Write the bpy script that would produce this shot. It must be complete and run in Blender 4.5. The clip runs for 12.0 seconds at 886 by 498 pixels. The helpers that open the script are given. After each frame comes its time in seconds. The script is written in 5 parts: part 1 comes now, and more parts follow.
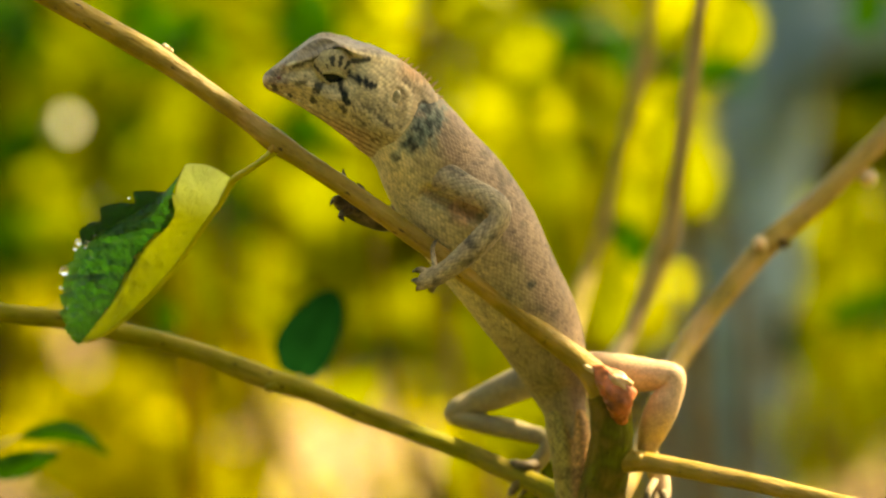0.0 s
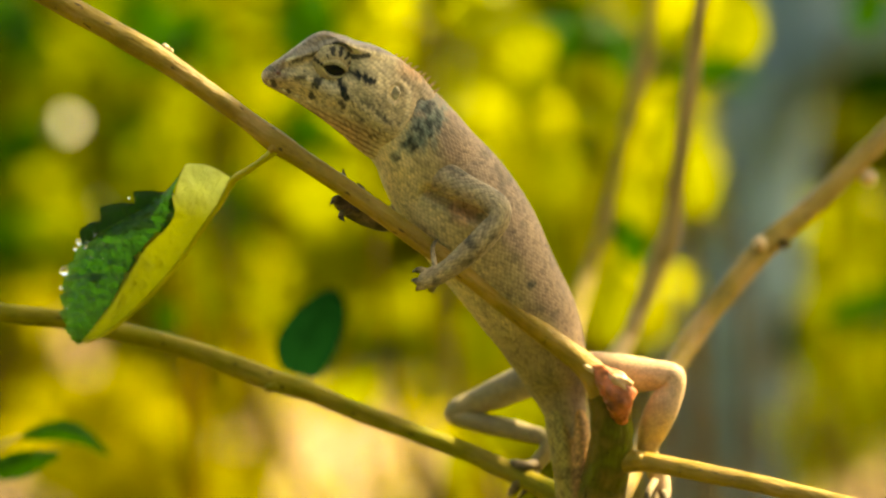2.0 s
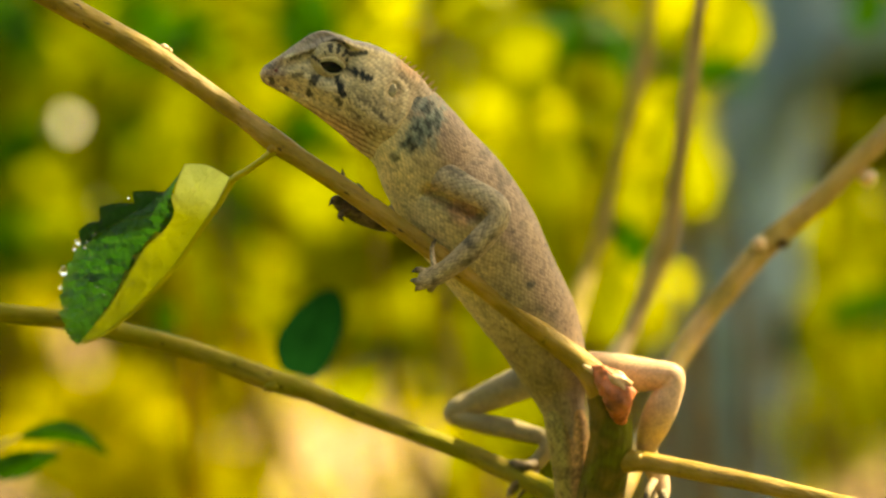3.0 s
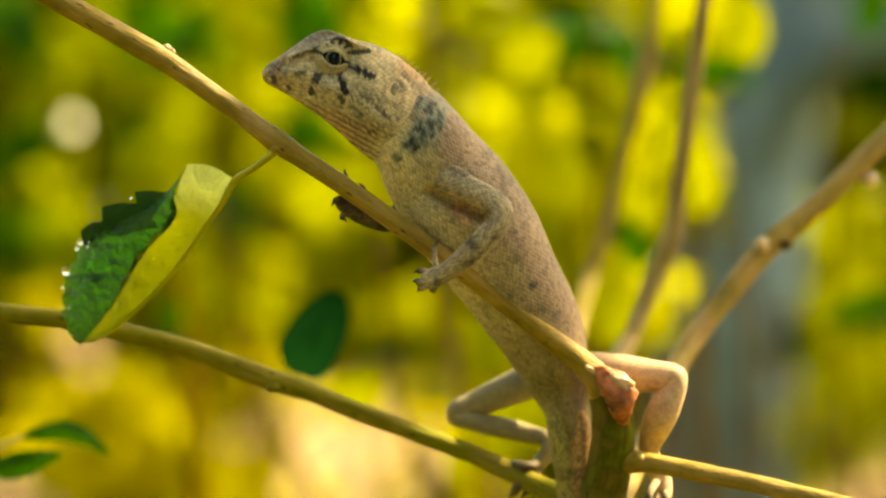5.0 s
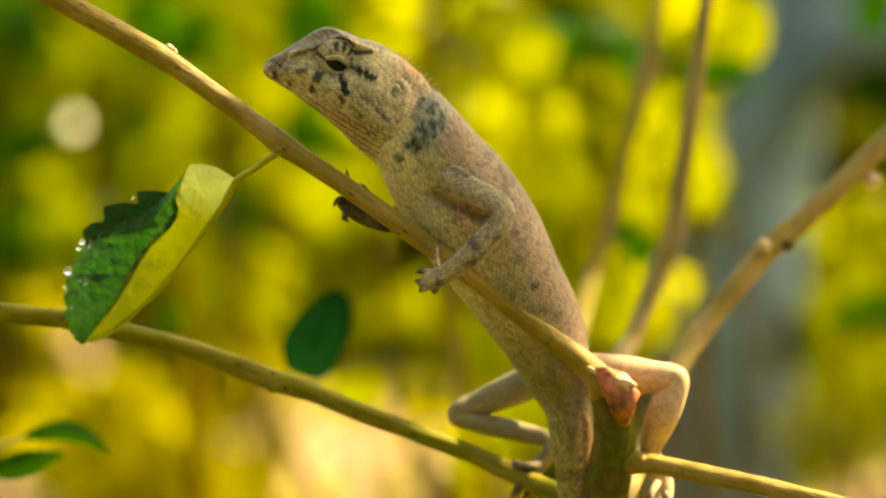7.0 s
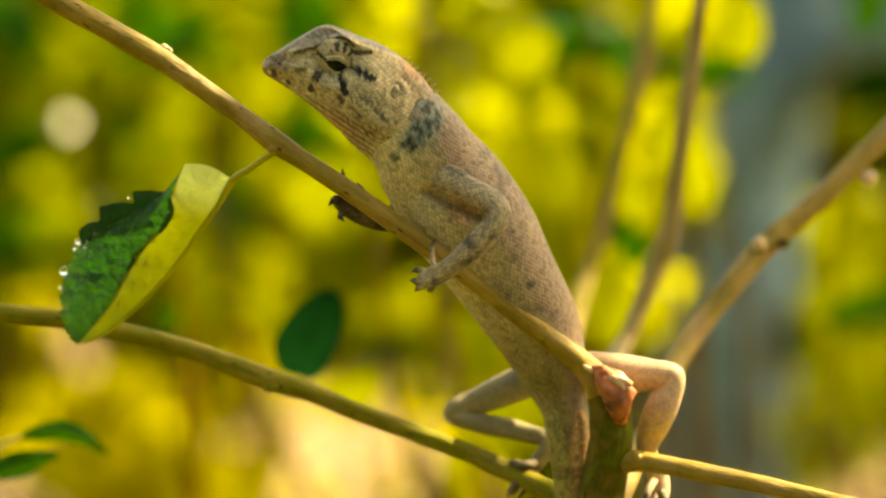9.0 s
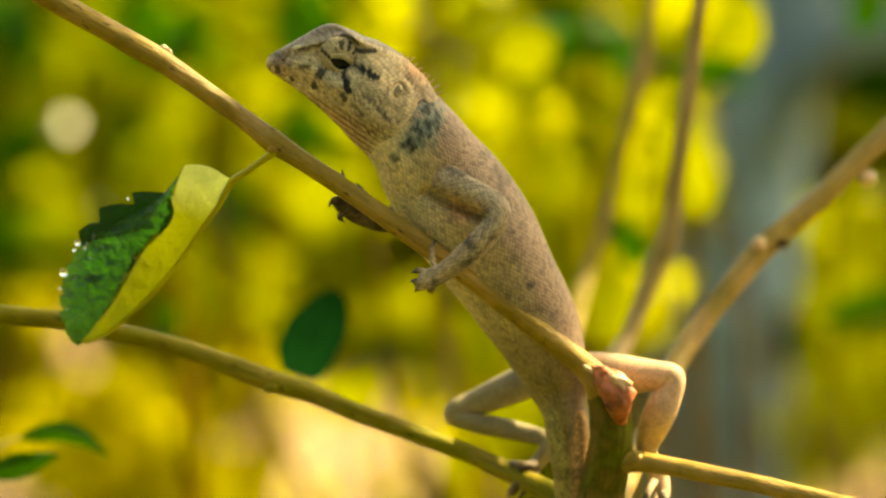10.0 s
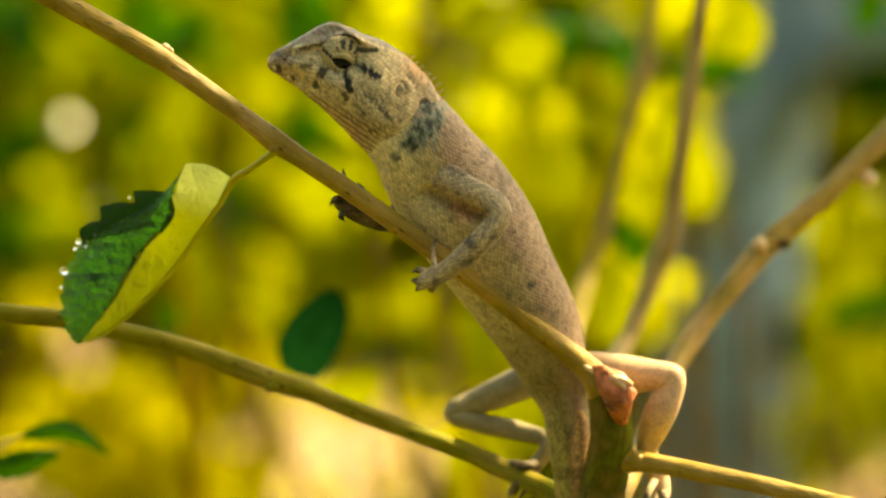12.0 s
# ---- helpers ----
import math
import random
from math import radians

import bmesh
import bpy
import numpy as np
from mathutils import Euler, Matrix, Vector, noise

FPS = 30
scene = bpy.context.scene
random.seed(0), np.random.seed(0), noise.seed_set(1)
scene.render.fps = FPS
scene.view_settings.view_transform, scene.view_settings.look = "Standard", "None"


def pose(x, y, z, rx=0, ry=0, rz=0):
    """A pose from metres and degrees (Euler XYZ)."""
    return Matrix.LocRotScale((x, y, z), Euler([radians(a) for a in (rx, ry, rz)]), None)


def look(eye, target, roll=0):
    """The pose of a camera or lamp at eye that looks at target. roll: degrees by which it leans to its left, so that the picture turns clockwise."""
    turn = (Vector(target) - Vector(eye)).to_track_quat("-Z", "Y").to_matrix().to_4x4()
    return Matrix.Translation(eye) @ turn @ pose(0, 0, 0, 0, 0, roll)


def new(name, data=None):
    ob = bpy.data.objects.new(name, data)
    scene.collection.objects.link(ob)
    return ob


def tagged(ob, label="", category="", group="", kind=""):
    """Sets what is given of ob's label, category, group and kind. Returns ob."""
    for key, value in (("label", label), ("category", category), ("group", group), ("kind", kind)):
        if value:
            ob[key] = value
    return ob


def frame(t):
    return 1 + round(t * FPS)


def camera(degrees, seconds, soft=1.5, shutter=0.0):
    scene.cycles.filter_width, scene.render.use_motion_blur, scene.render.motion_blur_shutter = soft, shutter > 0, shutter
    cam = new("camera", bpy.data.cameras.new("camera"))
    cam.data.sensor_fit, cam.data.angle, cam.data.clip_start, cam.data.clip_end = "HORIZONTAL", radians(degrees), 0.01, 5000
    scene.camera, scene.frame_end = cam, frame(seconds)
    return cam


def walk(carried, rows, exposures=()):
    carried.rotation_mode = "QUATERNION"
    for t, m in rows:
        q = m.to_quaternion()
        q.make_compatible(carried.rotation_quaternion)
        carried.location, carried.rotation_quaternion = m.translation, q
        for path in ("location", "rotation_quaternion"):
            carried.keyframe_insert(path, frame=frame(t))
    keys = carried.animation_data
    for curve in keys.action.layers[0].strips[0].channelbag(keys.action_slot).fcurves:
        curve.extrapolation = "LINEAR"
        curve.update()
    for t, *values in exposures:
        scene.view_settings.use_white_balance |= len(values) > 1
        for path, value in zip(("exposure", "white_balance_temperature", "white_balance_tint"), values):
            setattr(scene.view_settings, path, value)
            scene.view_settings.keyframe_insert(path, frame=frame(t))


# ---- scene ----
# The lizard's station: local x right, y away from the camera, z up, in metres, tilted with the camera
STATION = Matrix.Translation((0, 0, 1.0)) @ pose(0, 0, 0, -7)
REACH = 0.6


def eye_row(t, sx, nx, nz, lean):
    """A camera row: sx the side step, nx and nz the aim, all in tenths of a millimetre, and the lean in degrees."""
    m = look((sx * 1e-4, -REACH, 0), (-nx * 1e-4, 0, nz * 1e-4), lean)
    return (t, STATION @ m)


cam = camera(14.89, 12.0, soft=2.3)
cam.data.dof.use_dof = True
cam.data.dof.focus_distance = 0.597
cam.data.dof.aperture_fstop = 11.0
walk(cam, [eye_row(*row) for row in (
    (0, 0, 0, 0, 0),
    (0.5, 0.5, -0.11, -0.08, 0.02),
    (1, 1, 0.08, 0.35, -0.05),
    (1.5, 1.67, 0.01, 0.07, -0.01),
    (2, 2.33, -0.03, 0, 0),
    (2.5, 3, -1.43, 0, 0),
    (3, 3.71, -1.46, 0, 0),
    (5, 7, 2.79, 0.96, 0.07),
    (5.5, 8, 0.03, 0.53, 0.07),
    (6, 7.5, 0.64, 0.33, 0.12),
    (6.5, 7, 4.44, 1.13, 0.11),
    (7, 6, 5.98, 1.86, 0.17),
    (9, 4, -1.47, -0.07, 0.01),
    (9.5, 3, -3.04, -0.07, 0.01),
    (10, 1.5, -1.51, 1.13, -0.06),
    (10.5, 0, 2.77, 3.03, -0.1),
    (11, 2, 2.16, 0.16, 0.13),
    (11.5, 2.5, 0.04, 0.8, 0.06),
    (12, 3, -0.04, 0.09, 0.08),
)], exposures=[(0.0, 1.84, 10700, -5), (12.0, 1.84, 10700, -5)])

# ---- light ----
SUN_EL, SUN_AZ = 48, 60   # degrees; azimuth from +y towards +x
world = bpy.data.worlds.new("sky")
scene.world = world
world.use_nodes = True
wt = world.node_tree
sky = wt.nodes.new("ShaderNodeTexSky")
sky.sky_type = 'NISHITA'
sky.sun_disc = False
sky.sun_elevation = radians(SUN_EL)
sky.sun_rotation = radians(SUN_AZ)
sky.dust_density = 3.0
wt.nodes["Background"].inputs["Strength"].default_value = 0.13
wt.links.new(sky.outputs[0], wt.nodes["Background"].inputs["Color"])
sun = new("sun", bpy.data.lights.new("sun", 'SUN'))
sun.data.energy = 5.0
sun.data.angle = radians(0.6)
sun.data.color = (1.0, 0.9, 0.74)
sd = Vector((math.sin(radians(SUN_AZ)) * math.cos(radians(SUN_EL)), math.cos(radians(SUN_AZ)) * math.cos(radians(SUN_EL)), math.sin(radians(SUN_EL))))
sun.matrix_world = look(sd * 20, (0, 0, 0))


# ---- materials ----
class Nodes:
    def __init__(self, name):
        self.mat = bpy.data.materials.new(name)
        self.mat.use_nodes = True
        self.t = self.mat.node_tree
        self.p = self.t.nodes["Principled BSDF"]
        self.out = self.t.nodes["Material Output"]

    def add(self, kind, **inputs):
        n = self.t.nodes.new(kind)
        for k, v in inputs.items():
            n.inputs[k.replace("_", " ")].default_value = v
        return n

    def link(self, a, b):
        self.t.links.new(a, b)

    def noise(self, vec, scale, detail=4.0, rough=0.55):
        n = self.add("ShaderNodeTexNoise", Scale=scale, Detail=detail, Roughness=rough)
        if vec is not None:
            self.link(vec, n.inputs["Vector"])
        return n

    def ramp(self, fac, stops):
        n = self.add("ShaderNodeValToRGB")
        els = n.color_ramp.elements
        while len(els) < len(stops):
            els.new(0.5)
        for e, (p, c) in zip(els, stops):
            e.position = p
            e.color = (*c, 1) if len(c) == 3 else c
        self.link(fac, n.inputs["Fac"])
        return n.outputs["Color"]

    def mix(self, a, b, fac=0.5, mode='MIX'):
        n = self.t.nodes.new("ShaderNodeMix")
        n.data_type = 'RGBA'
        n.blend_type = mode
        for sock, v in ((n.inputs[6], a), (n.inputs[7], b), (n.inputs[0], fac)):
            if isinstance(v, bpy.types.NodeSocket):
                self.link(v, sock)
            else:
                sock.default_value = (*v, 1) if isinstance(v, tuple) else v
        return n.outputs[2]

    def mapped(self, vec, scale, rot=(0, 0, 0)):
        n = self.add("ShaderNodeMapping", Scale=scale, Rotation=rot)
        self.link(vec, n.inputs["Vector"])
        return n.outputs["Vector"]

    def bump(self, height, strength, dist, normal=None):
        n = self.add("ShaderNodeBump", Strength=strength, Distance=dist)
        self.link(height, n.inputs["Height"])
        if normal is not None:
            self.link(normal, n.inputs["Normal"])
        return n.outputs["Normal"]


def grey(v):
    return (v, v, v)


def skin_material(name, cell, stretch=1.7, depth=0.00012, warp=0.25, contrast=0.5, mottle=0.6, loose=0.28, grain=0.2):
    """Skin of keeled scales in slanting rows. cell: the scales' size in metres; the colour zones come from the mesh's tint."""
    m = Nodes(name)
    uv = m.add("ShaderNodeTexCoord").outputs["UV"]
    obj = m.add("ShaderNodeTexCoord").outputs["Object"]
    tint = m.add("ShaderNodeAttribute")
    tint.attribute_name = "tint"
    wob = m.noise(obj, 240, 2)
    sway = m.add("ShaderNodeVectorMath")
    sway.operation = 'MULTIPLY_ADD'
    sway.inputs[1].default_value = (warp * cell * 4, warp * cell * 4, 0)
    m.link(wob.outputs["Color"], sway.inputs[0])
    m.link(uv, sway.inputs[2])
    v = m.mapped(sway.outputs[0], (1 / (cell * stretch), 1 / cell, 1), (0, 0, math.pi / 4))
    vor = m.add("ShaderNodeTexVoronoi", Scale=1.0, Randomness=loose)
    vor.voronoi_dimensions = '2D'
    m.link(v, vor.inputs["Vector"])
    edge = m.ramp(vor.outputs["Distance"], [(0.1, grey(1.12)), (0.42, grey(0.96)), (0.66, grey(1 - contrast))])
    # every scale has its own tone, and a few are dark
    own = m.add("ShaderNodeSeparateColor")
    m.link(vor.outputs["Color"], own.inputs[0])
    own_tone = m.ramp(own.outputs[0], [(0.0, (0.55, 0.55, 0.55)), (0.08, (0.75, 0.74, 0.73)), (0.22, (0.95, 0.95, 0.93)), (1.0, (1.14, 1.12, 1.04))])
    n1 = m.noise(obj, 130, 4)
    n2 = m.noise(obj, 900, 3)
    blot = m.ramp(n1.outputs["Fac"], [(0.3, (0.72, 0.72, 0.72)), (0.5, (1, 0.98, 0.96)), (0.7, (1.16, 1.12, 1.04))])
    fine = m.ramp(n2.outputs["Fac"], [(0.34, grey(1 - grain)), (0.62, (1 + 0.6 * grain, 1 + 0.55 * grain, 1 + 0.4 * grain))])
    c = m.mix(tint.outputs["Color"], edge, 1.0, 'MULTIPLY')
    c = m.mix(c, own_tone, mottle, 'MULTIPLY')
    c = m.mix(c, blot, mottle, 'MULTIPLY')
    c = m.mix(c, fine, 0.7, 'MULTIPLY')
    m.link(c, m.p.inputs["Base Color"])
    m.p.inputs["Roughness"].default_value = 0.58
    m.p.inputs["Specular IOR Level"].default_value = 0.2
    h = m.ramp(vor.outputs["Distance"], [(0.0, grey(1.0)), (0.7, grey(0.0))])
    nb = m.bump(h, 0.9, depth)
    m.link(m.bump(n2.outputs["Fac"], 0.3, 0.00008, nb), m.p.inputs["Normal"])
    return m.mat


def bark_material(name, base, dark, flush, green, coat=0.3, grain=1.0):
    """Smooth young bark with streaks along the branch, lenticels and a pinkish or green flush."""
    m = Nodes(name)
    uv = m.add("ShaderNodeTexCoord").outputs["UV"]
    obj = m.add("ShaderNodeTexCoord").outputs["Object"]
    streak = m.noise(m.mapped(uv, (90, 1400, 1)), 1.0, 4)
    blot = m.noise(obj, 55 * grain, 4)
    blot2 = m.noise(m.mapped(uv, (50 * grain, 170 * grain, 1)), 1.0, 5, 0.65)
    speck = m.noise(m.mapped(uv, (350, 900, 1)), 1.0, 2)
    c = m.ramp(blot.outputs["Fac"], [(0.32, green), (0.5, base), (0.68, flush)])
    c = m.mix(c, m.ramp(streak.outputs["Fac"], [(0.3, (0.75, 0.72, 0.66)), (0.6, (1.08, 1.05, 1.0))]), 0.6, 'MULTIPLY')
    c = m.mix(c, m.ramp(blot2.outputs["Fac"], [(0.36, (0.66, 0.6, 0.5)), (0.52, (1.0, 0.97, 0.92)), (0.68, (1.15, 1.12, 1.06))]), 0.7, 'MULTIPLY')
    c = m.mix(c, dark, m.ramp(speck.outputs["Fac"], [(0.64, grey(0)), (0.71, grey(0.85))]))
    m.link(c, m.p.inputs["Base Color"])
    m.p.inputs["Roughness"].default_value = 0.48
    m.p.inputs["Specular IOR Level"].default_value = coat
    b = m.bump(streak.outputs["Fac"], 0.35, 0.0002)
    b = m.bump(blot2.outputs["Fac"], 0.7, 0.0012, b)
    b = m.bump(m.noise(obj, 700, 4).outputs["Fac"], 0.5, 0.0003, b)
    m.link(m.bump(speck.outputs["Fac"], 0.4, 0.0002, b), m.p.inputs["Normal"])
    return m.mat


def leaf_material(name, lo, hi, through_col, share=0.45, rough=0.4, vein=0.0, per_island=True, spec=0.08, rim=None, streak=0.7, foot=None):
    """A leaf: glossy skin over a translucent blade, its tone varying from leaf to leaf."""
    m = Nodes(name)
    obj = m.add("ShaderNodeTexCoord").outputs["Object"]
    if per_island:
        pick = m.add("ShaderNodeNewGeometry").outputs["Random Per Island"]
    else:
        pick = m.noise(obj, 90, 3).outputs["Fac"]
    c = m.ramp(pick, [(0.1, lo), (0.9, hi)])
    spots = m.noise(obj, 300 if not per_island else 60, 4)
    c = m.mix(c, m.ramp(spots.outputs["Fac"], [(0.35, (0.7, 0.75, 0.7)), (0.6, (1.1, 1.1, 1.0))]), streak, 'MULTIPLY')
    if foot:
        # whitish at the foot of the blade
        sep = m.add("ShaderNodeSeparateXYZ")
        m.link(m.add("ShaderNodeTexCoord").outputs["UV"], sep.inputs[0])
        c = m.mix(c, foot, m.ramp(sep.outputs["X"], [(0.003, grey(0.8)), (0.014, grey(0.0))]))
    if rim:
        # a paler margin, and veins that run out to it
        sep = m.add("ShaderNodeSeparateXYZ")
        m.link(m.add("ShaderNodeTexCoord").outputs["UV"], sep.inputs[0])
        c = m.mix(c, rim, m.ramp(sep.outputs["Y"], [(0.0172, grey(0.0)), (0.0198, grey(0.9))]))
        # the tip is yellower
        c = m.mix(c, (0.13, 0.22, 0.03), m.ramp(sep.outputs["X"], [(0.04, grey(0.0)), (0.058, grey(0.6))]))
        vn = m.add("ShaderNodeTexWave", Scale=1.0, Distortion=0.6)
        vn.bands_direction = 'X'
        m.link(m.mapped(m.add("ShaderNodeTexCoord").outputs["UV"], (28, -30, 1)), vn.inputs["Vector"])
        c = m.mix(c, rim, m.ramp(vn.outputs["Fac"], [(0.9, grey(0.0)), (1.0, grey(0.14))]))
    m.link(c, m.p.inputs["Base Color"])
    m.p.inputs["Roughness"].default_value = rough
    m.p.inputs["Specular IOR Level"].default_value = spec
    tr = m.add("ShaderNodeBsdfTranslucent")
    tc = m.mix(m.ramp(pick, [(0.0, tuple(0.75 * v for v in through_col)), (1.0, tuple(1.15 * v for v in through_col))]),
               m.ramp(spots.outputs["Fac"], [(0.35, (0.75, 0.8, 0.7)), (0.6, (1.1, 1.1, 1.0))]), streak, 'MULTIPLY')
    if foot:
        tc = m.mix(tc, tuple(0.9 * v for v in foot), m.ramp(sep.outputs["X"], [(0.003, grey(0.8)), (0.015, grey(0.0))]))
    m.link(tc, tr.inputs["Color"])
    ms = m.add("ShaderNodeMixShader", Fac=share)
    m.link(m.p.outputs[0], ms.inputs[1])
    m.link(tr.outputs[0], ms.inputs[2])
    m.link(ms.outputs[0], m.out.inputs["Surface"])
    if vein:
        uv = m.add("ShaderNodeTexCoord").outputs["UV"]
        vw = m.add("ShaderNodeTexWave", Scale=1.0, Distortion=1.5, Detail=2.0)
        vw.bands_direction = 'Y'
        m.link(m.mapped(uv, (120, 330, 1)), vw.inputs["Vector"])
        qu = m.noise(obj, 700, 3)
        b = m.bump(vw.outputs["Fac"], 0.35, vein)
        b = m.bump(qu.outputs["Fac"], 0.8, vein * 3.0, b)
        m.link(b, m.p.inputs["Normal"])
        m.link(b, tr.inputs["Normal"])
    return m.mat


def plain_material(name, col, rough=0.5, var=0.25, scale=400, spec=0.5, bump=0.0002):
    m = Nodes(name)
    obj = m.add("ShaderNodeTexCoord").outputs["Object"]
    n = m.noise(obj, scale, 4)
    lo, hi = tuple(v * (1 - var) for v in col), tuple(min(1, v * (1 + var)) for v in col)
    m.link(m.ramp(n.outputs["Fac"], [(0.3, lo), (0.7, hi)]), m.p.inputs["Base Color"])
    m.p.inputs["Roughness"].default_value = rough
    m.p.inputs["Specular IOR Level"].default_value = spec
    m.link(m.bump(n.outputs["Fac"], 0.5, bump), m.p.inputs["Normal"])
    return m.mat


def ground_material():
    m = Nodes("sandy soil")
    obj = m.add("ShaderNodeTexCoord").outputs["Object"]
    a, b, g = m.noise(obj, 0.9, 5), m.noise(obj, 14, 5), m.noise(obj, 0.5, 6)
    c = m.ramp(a.outputs["Fac"], [(0.3, (0.17, 0.12, 0.05)), (0.5, (0.33, 0.2, 0.08)), (0.7, (0.4, 0.25, 0.115))])
    c = m.mix(c, (0.09, 0.12, 0.02), m.ramp(g.outputs["Fac"], [(0.52, grey(0.0)), (0.6, grey(0.85))]))
    c = m.mix(c, m.ramp(b.outputs["Fac"], [(0.3, grey(0.6)), (0.65, grey(1.1))]), 0.8, 'MULTIPLY')
    # soil darkened round the shrub, out of view, to cut the light it bounces
    far = m.add("ShaderNodeVectorMath")
    far.operation = 'LENGTH'
    m.link(obj, far.inputs[0])
    bounce_cut = m.add("ShaderNodeMath")
    bounce_cut.operation = 'MULTIPLY_ADD'
    bounce_cut.inputs[1].default_value = 1.6
    m.link(a.outputs["Fac"], bounce_cut.inputs[0])
    m.link(far.outputs["Value"], bounce_cut.inputs[2])
    scale = m.add("ShaderNodeMath")
    scale.operation = 'DIVIDE'
    scale.inputs[1].default_value = 6.0
    m.link(bounce_cut.outputs[0], scale.inputs[0])
    c = m.mix((0.05, 0.042, 0.016), c, m.ramp(scale.outputs[0], [(0.42, grey(0.0)), (0.56, grey(1.0))]))
    m.link(c, m.p.inputs["Base Color"])
    m.p.inputs["Roughness"].default_value = 0.95
    m.link(m.bump(b.outputs["Fac"], 0.8, 0.02), m.p.inputs["Normal"])
    return m.mat


SKIN_BODY = skin_material("lizard body scales", 0.00046, 2.0, 0.00005, 0.35, 0.32, 0.8, 0.4, 0.28)
SKIN_HEAD = skin_material("lizard head scales", 0.0004, 2.2, 0.00003, 0.35, 0.32, 0.55, 0.5, 0.32)
SKIN_LIMB = skin_material("lizard limb scales", 0.00048, 1.8, 0.00007, 0.35, 0.38, 0.8, 0.5, 0.38)
SKIN_PALE = skin_material("pale hind leg scales", 0.0005, 1.5, 0.00004, 0.5, 0.12, 0.25, 0.5)
SKIN_LID = skin_material("lizard eyelid granules", 0.0004, 1.0, 0.00006, 0.2, 0.3, 0.4, 0.6)
NOSTRIL = plain_material("dark red nostril", (0.16, 0.05, 0.03), 0.5)
CLAW = plain_material("dark claw horn", (0.035, 0.025, 0.018), 0.35)
EYE_BLACK = plain_material("dark wet eye", (0.003, 0.005, 0.009), 0.12, spec=0.25, bump=0.0)
IRIS = plain_material("gold iris rim", (0.46, 0.37, 0.17), 0.4, spec=0.2)
EARDRUM = plain_material("pale eardrum membrane", (0.42, 0.34, 0.21), 0.6, 0.4, scale=900)
SPINE = plain_material("orange-tipped crest spine", (0.72, 0.46, 0.2), 0.5, 0.4)
BARK = bark_material("smooth tan twig bark", (0.38, 0.245, 0.045), (0.05, 0.03, 0.01), (0.48, 0.3, 0.1), (0.25, 0.18, 0.02), 0.25, 2.0)
BARK_GREEN = bark_material("olive-green twig bark", (0.25, 0.215, 0.018), (0.04, 0.032, 0.008), (0.32, 0.25, 0.045), (0.18, 0.185, 0.014), 0.1, 1.6)
BARK_STEM = bark_material("green stem bark", (0.1, 0.09, 0.008), (0.02, 0.018, 0.004), (0.24, 0.15, 0.03), (0.15, 0.17, 0.012), 0.1, 2.4)
BARK_BUSH = bark_material("brown bush bark", (0.13, 0.085, 0.025), (0.03, 0.02, 0.01), (0.17, 0.11, 0.05), (0.1, 0.08, 0.02), 0.05)
BARK_DARK = bark_material("dark olive-brown twig bark", (0.075, 0.05, 0.004), (0.015, 0.012, 0.003), (0.1, 0.06, 0.008), (0.06, 0.05, 0.004), 0.0)
BARK_TWIG = bark_material("dull tan twig bark", (0.36, 0.26, 0.085), (0.06, 0.045, 0.015), (0.42, 0.29, 0.13), (0.3, 0.24, 0.05), 0.08)
STALK = bark_material("yellow-green leaf stalk", (0.5, 0.46, 0.035), (0.25, 0.2, 0.02), (0.54, 0.46, 0.06), (0.4, 0.42, 0.025), 0.1)
STUB = plain_material("raw orange-brown cut wood", (0.4, 0.11, 0.04), 0.38, 0.8, 260, bump=0.0008)
BUD = plain_material("pale tan leaf bud", (0.72, 0.48, 0.24), 0.5, 0.3, 500)
LEAF_TOP = leaf_material("glossy green leaf blade", (0.006, 0.055, 0.01), (0.022, 0.125, 0.026), (0.06, 0.3, 0.025), 0.24, 0.17, 0.0009, False, 1.0, (0.22, 0.34, 0.04))
# leaf green in a darker copy, for the shade on the rolled margin
LEAF_SHADED = leaf_material("rolled leaf margin darkened for shade", (0.004, 0.035, 0.004), (0.012, 0.06, 0.008), (0.01, 0.07, 0.004), 0.15, 0.3, 0.0004, False, 0.6)
LEAF_YOUNG = leaf_material("pale yellow-green leaf blade", (0.37, 0.39, 0.04), (0.47, 0.49, 0.075), (0.32, 0.34, 0.025), 0.25, 0.45, 0.0003, False, 0.4, streak=0.2, foot=(0.7, 0.76, 0.32))
LEAF_SMALL = leaf_material("green toothed leaf blade", (0.014, 0.085, 0.008), (0.04, 0.16, 0.015), (0.07, 0.24, 0.01), 0.3, 0.6, 0.0003, False, 0.05)
LEAF_DARK = leaf_material("dark green leaf blade", (0.002, 0.025, 0.005), (0.005, 0.04, 0.008), (0.003, 0.045, 0.006), 0.2, 0.9, 0.0003, False, 0.0)
LEAF_YELLOW = leaf_material("sunlit yellow-green bush leaves", (0.3, 0.31, 0.003), (0.52, 0.51, 0.005), (0.78, 0.75, 0.004), 0.6, 0.45, spec=0.2)
LEAF_GOLD = leaf_material("sunlit golden bush leaves", (0.34, 0.31, 0.004), (0.54, 0.49, 0.008), (0.82, 0.7, 0.005), 0.6, 0.45, spec=0.2)
LEAF_BROAD = leaf_material("broad yellow-green leaf blade", (0.25, 0.275, 0.006), (0.38, 0.4, 0.01), (0.49, 0.5, 0.006), 0.5, 0.45, 0.0, False, 0.2, streak=0.4)
LEAF_OLIVE = leaf_material("olive bush leaves", (0.14, 0.17, 0.003), (0.33, 0.34, 0.005), (0.5, 0.52, 0.005), 0.5, 0.6)
LEAF_GREEN = leaf_material("deep green bush leaves", (0.012, 0.07, 0.003), (0.05, 0.16, 0.006), (0.07, 0.26, 0.004), 0.35, 0.5)
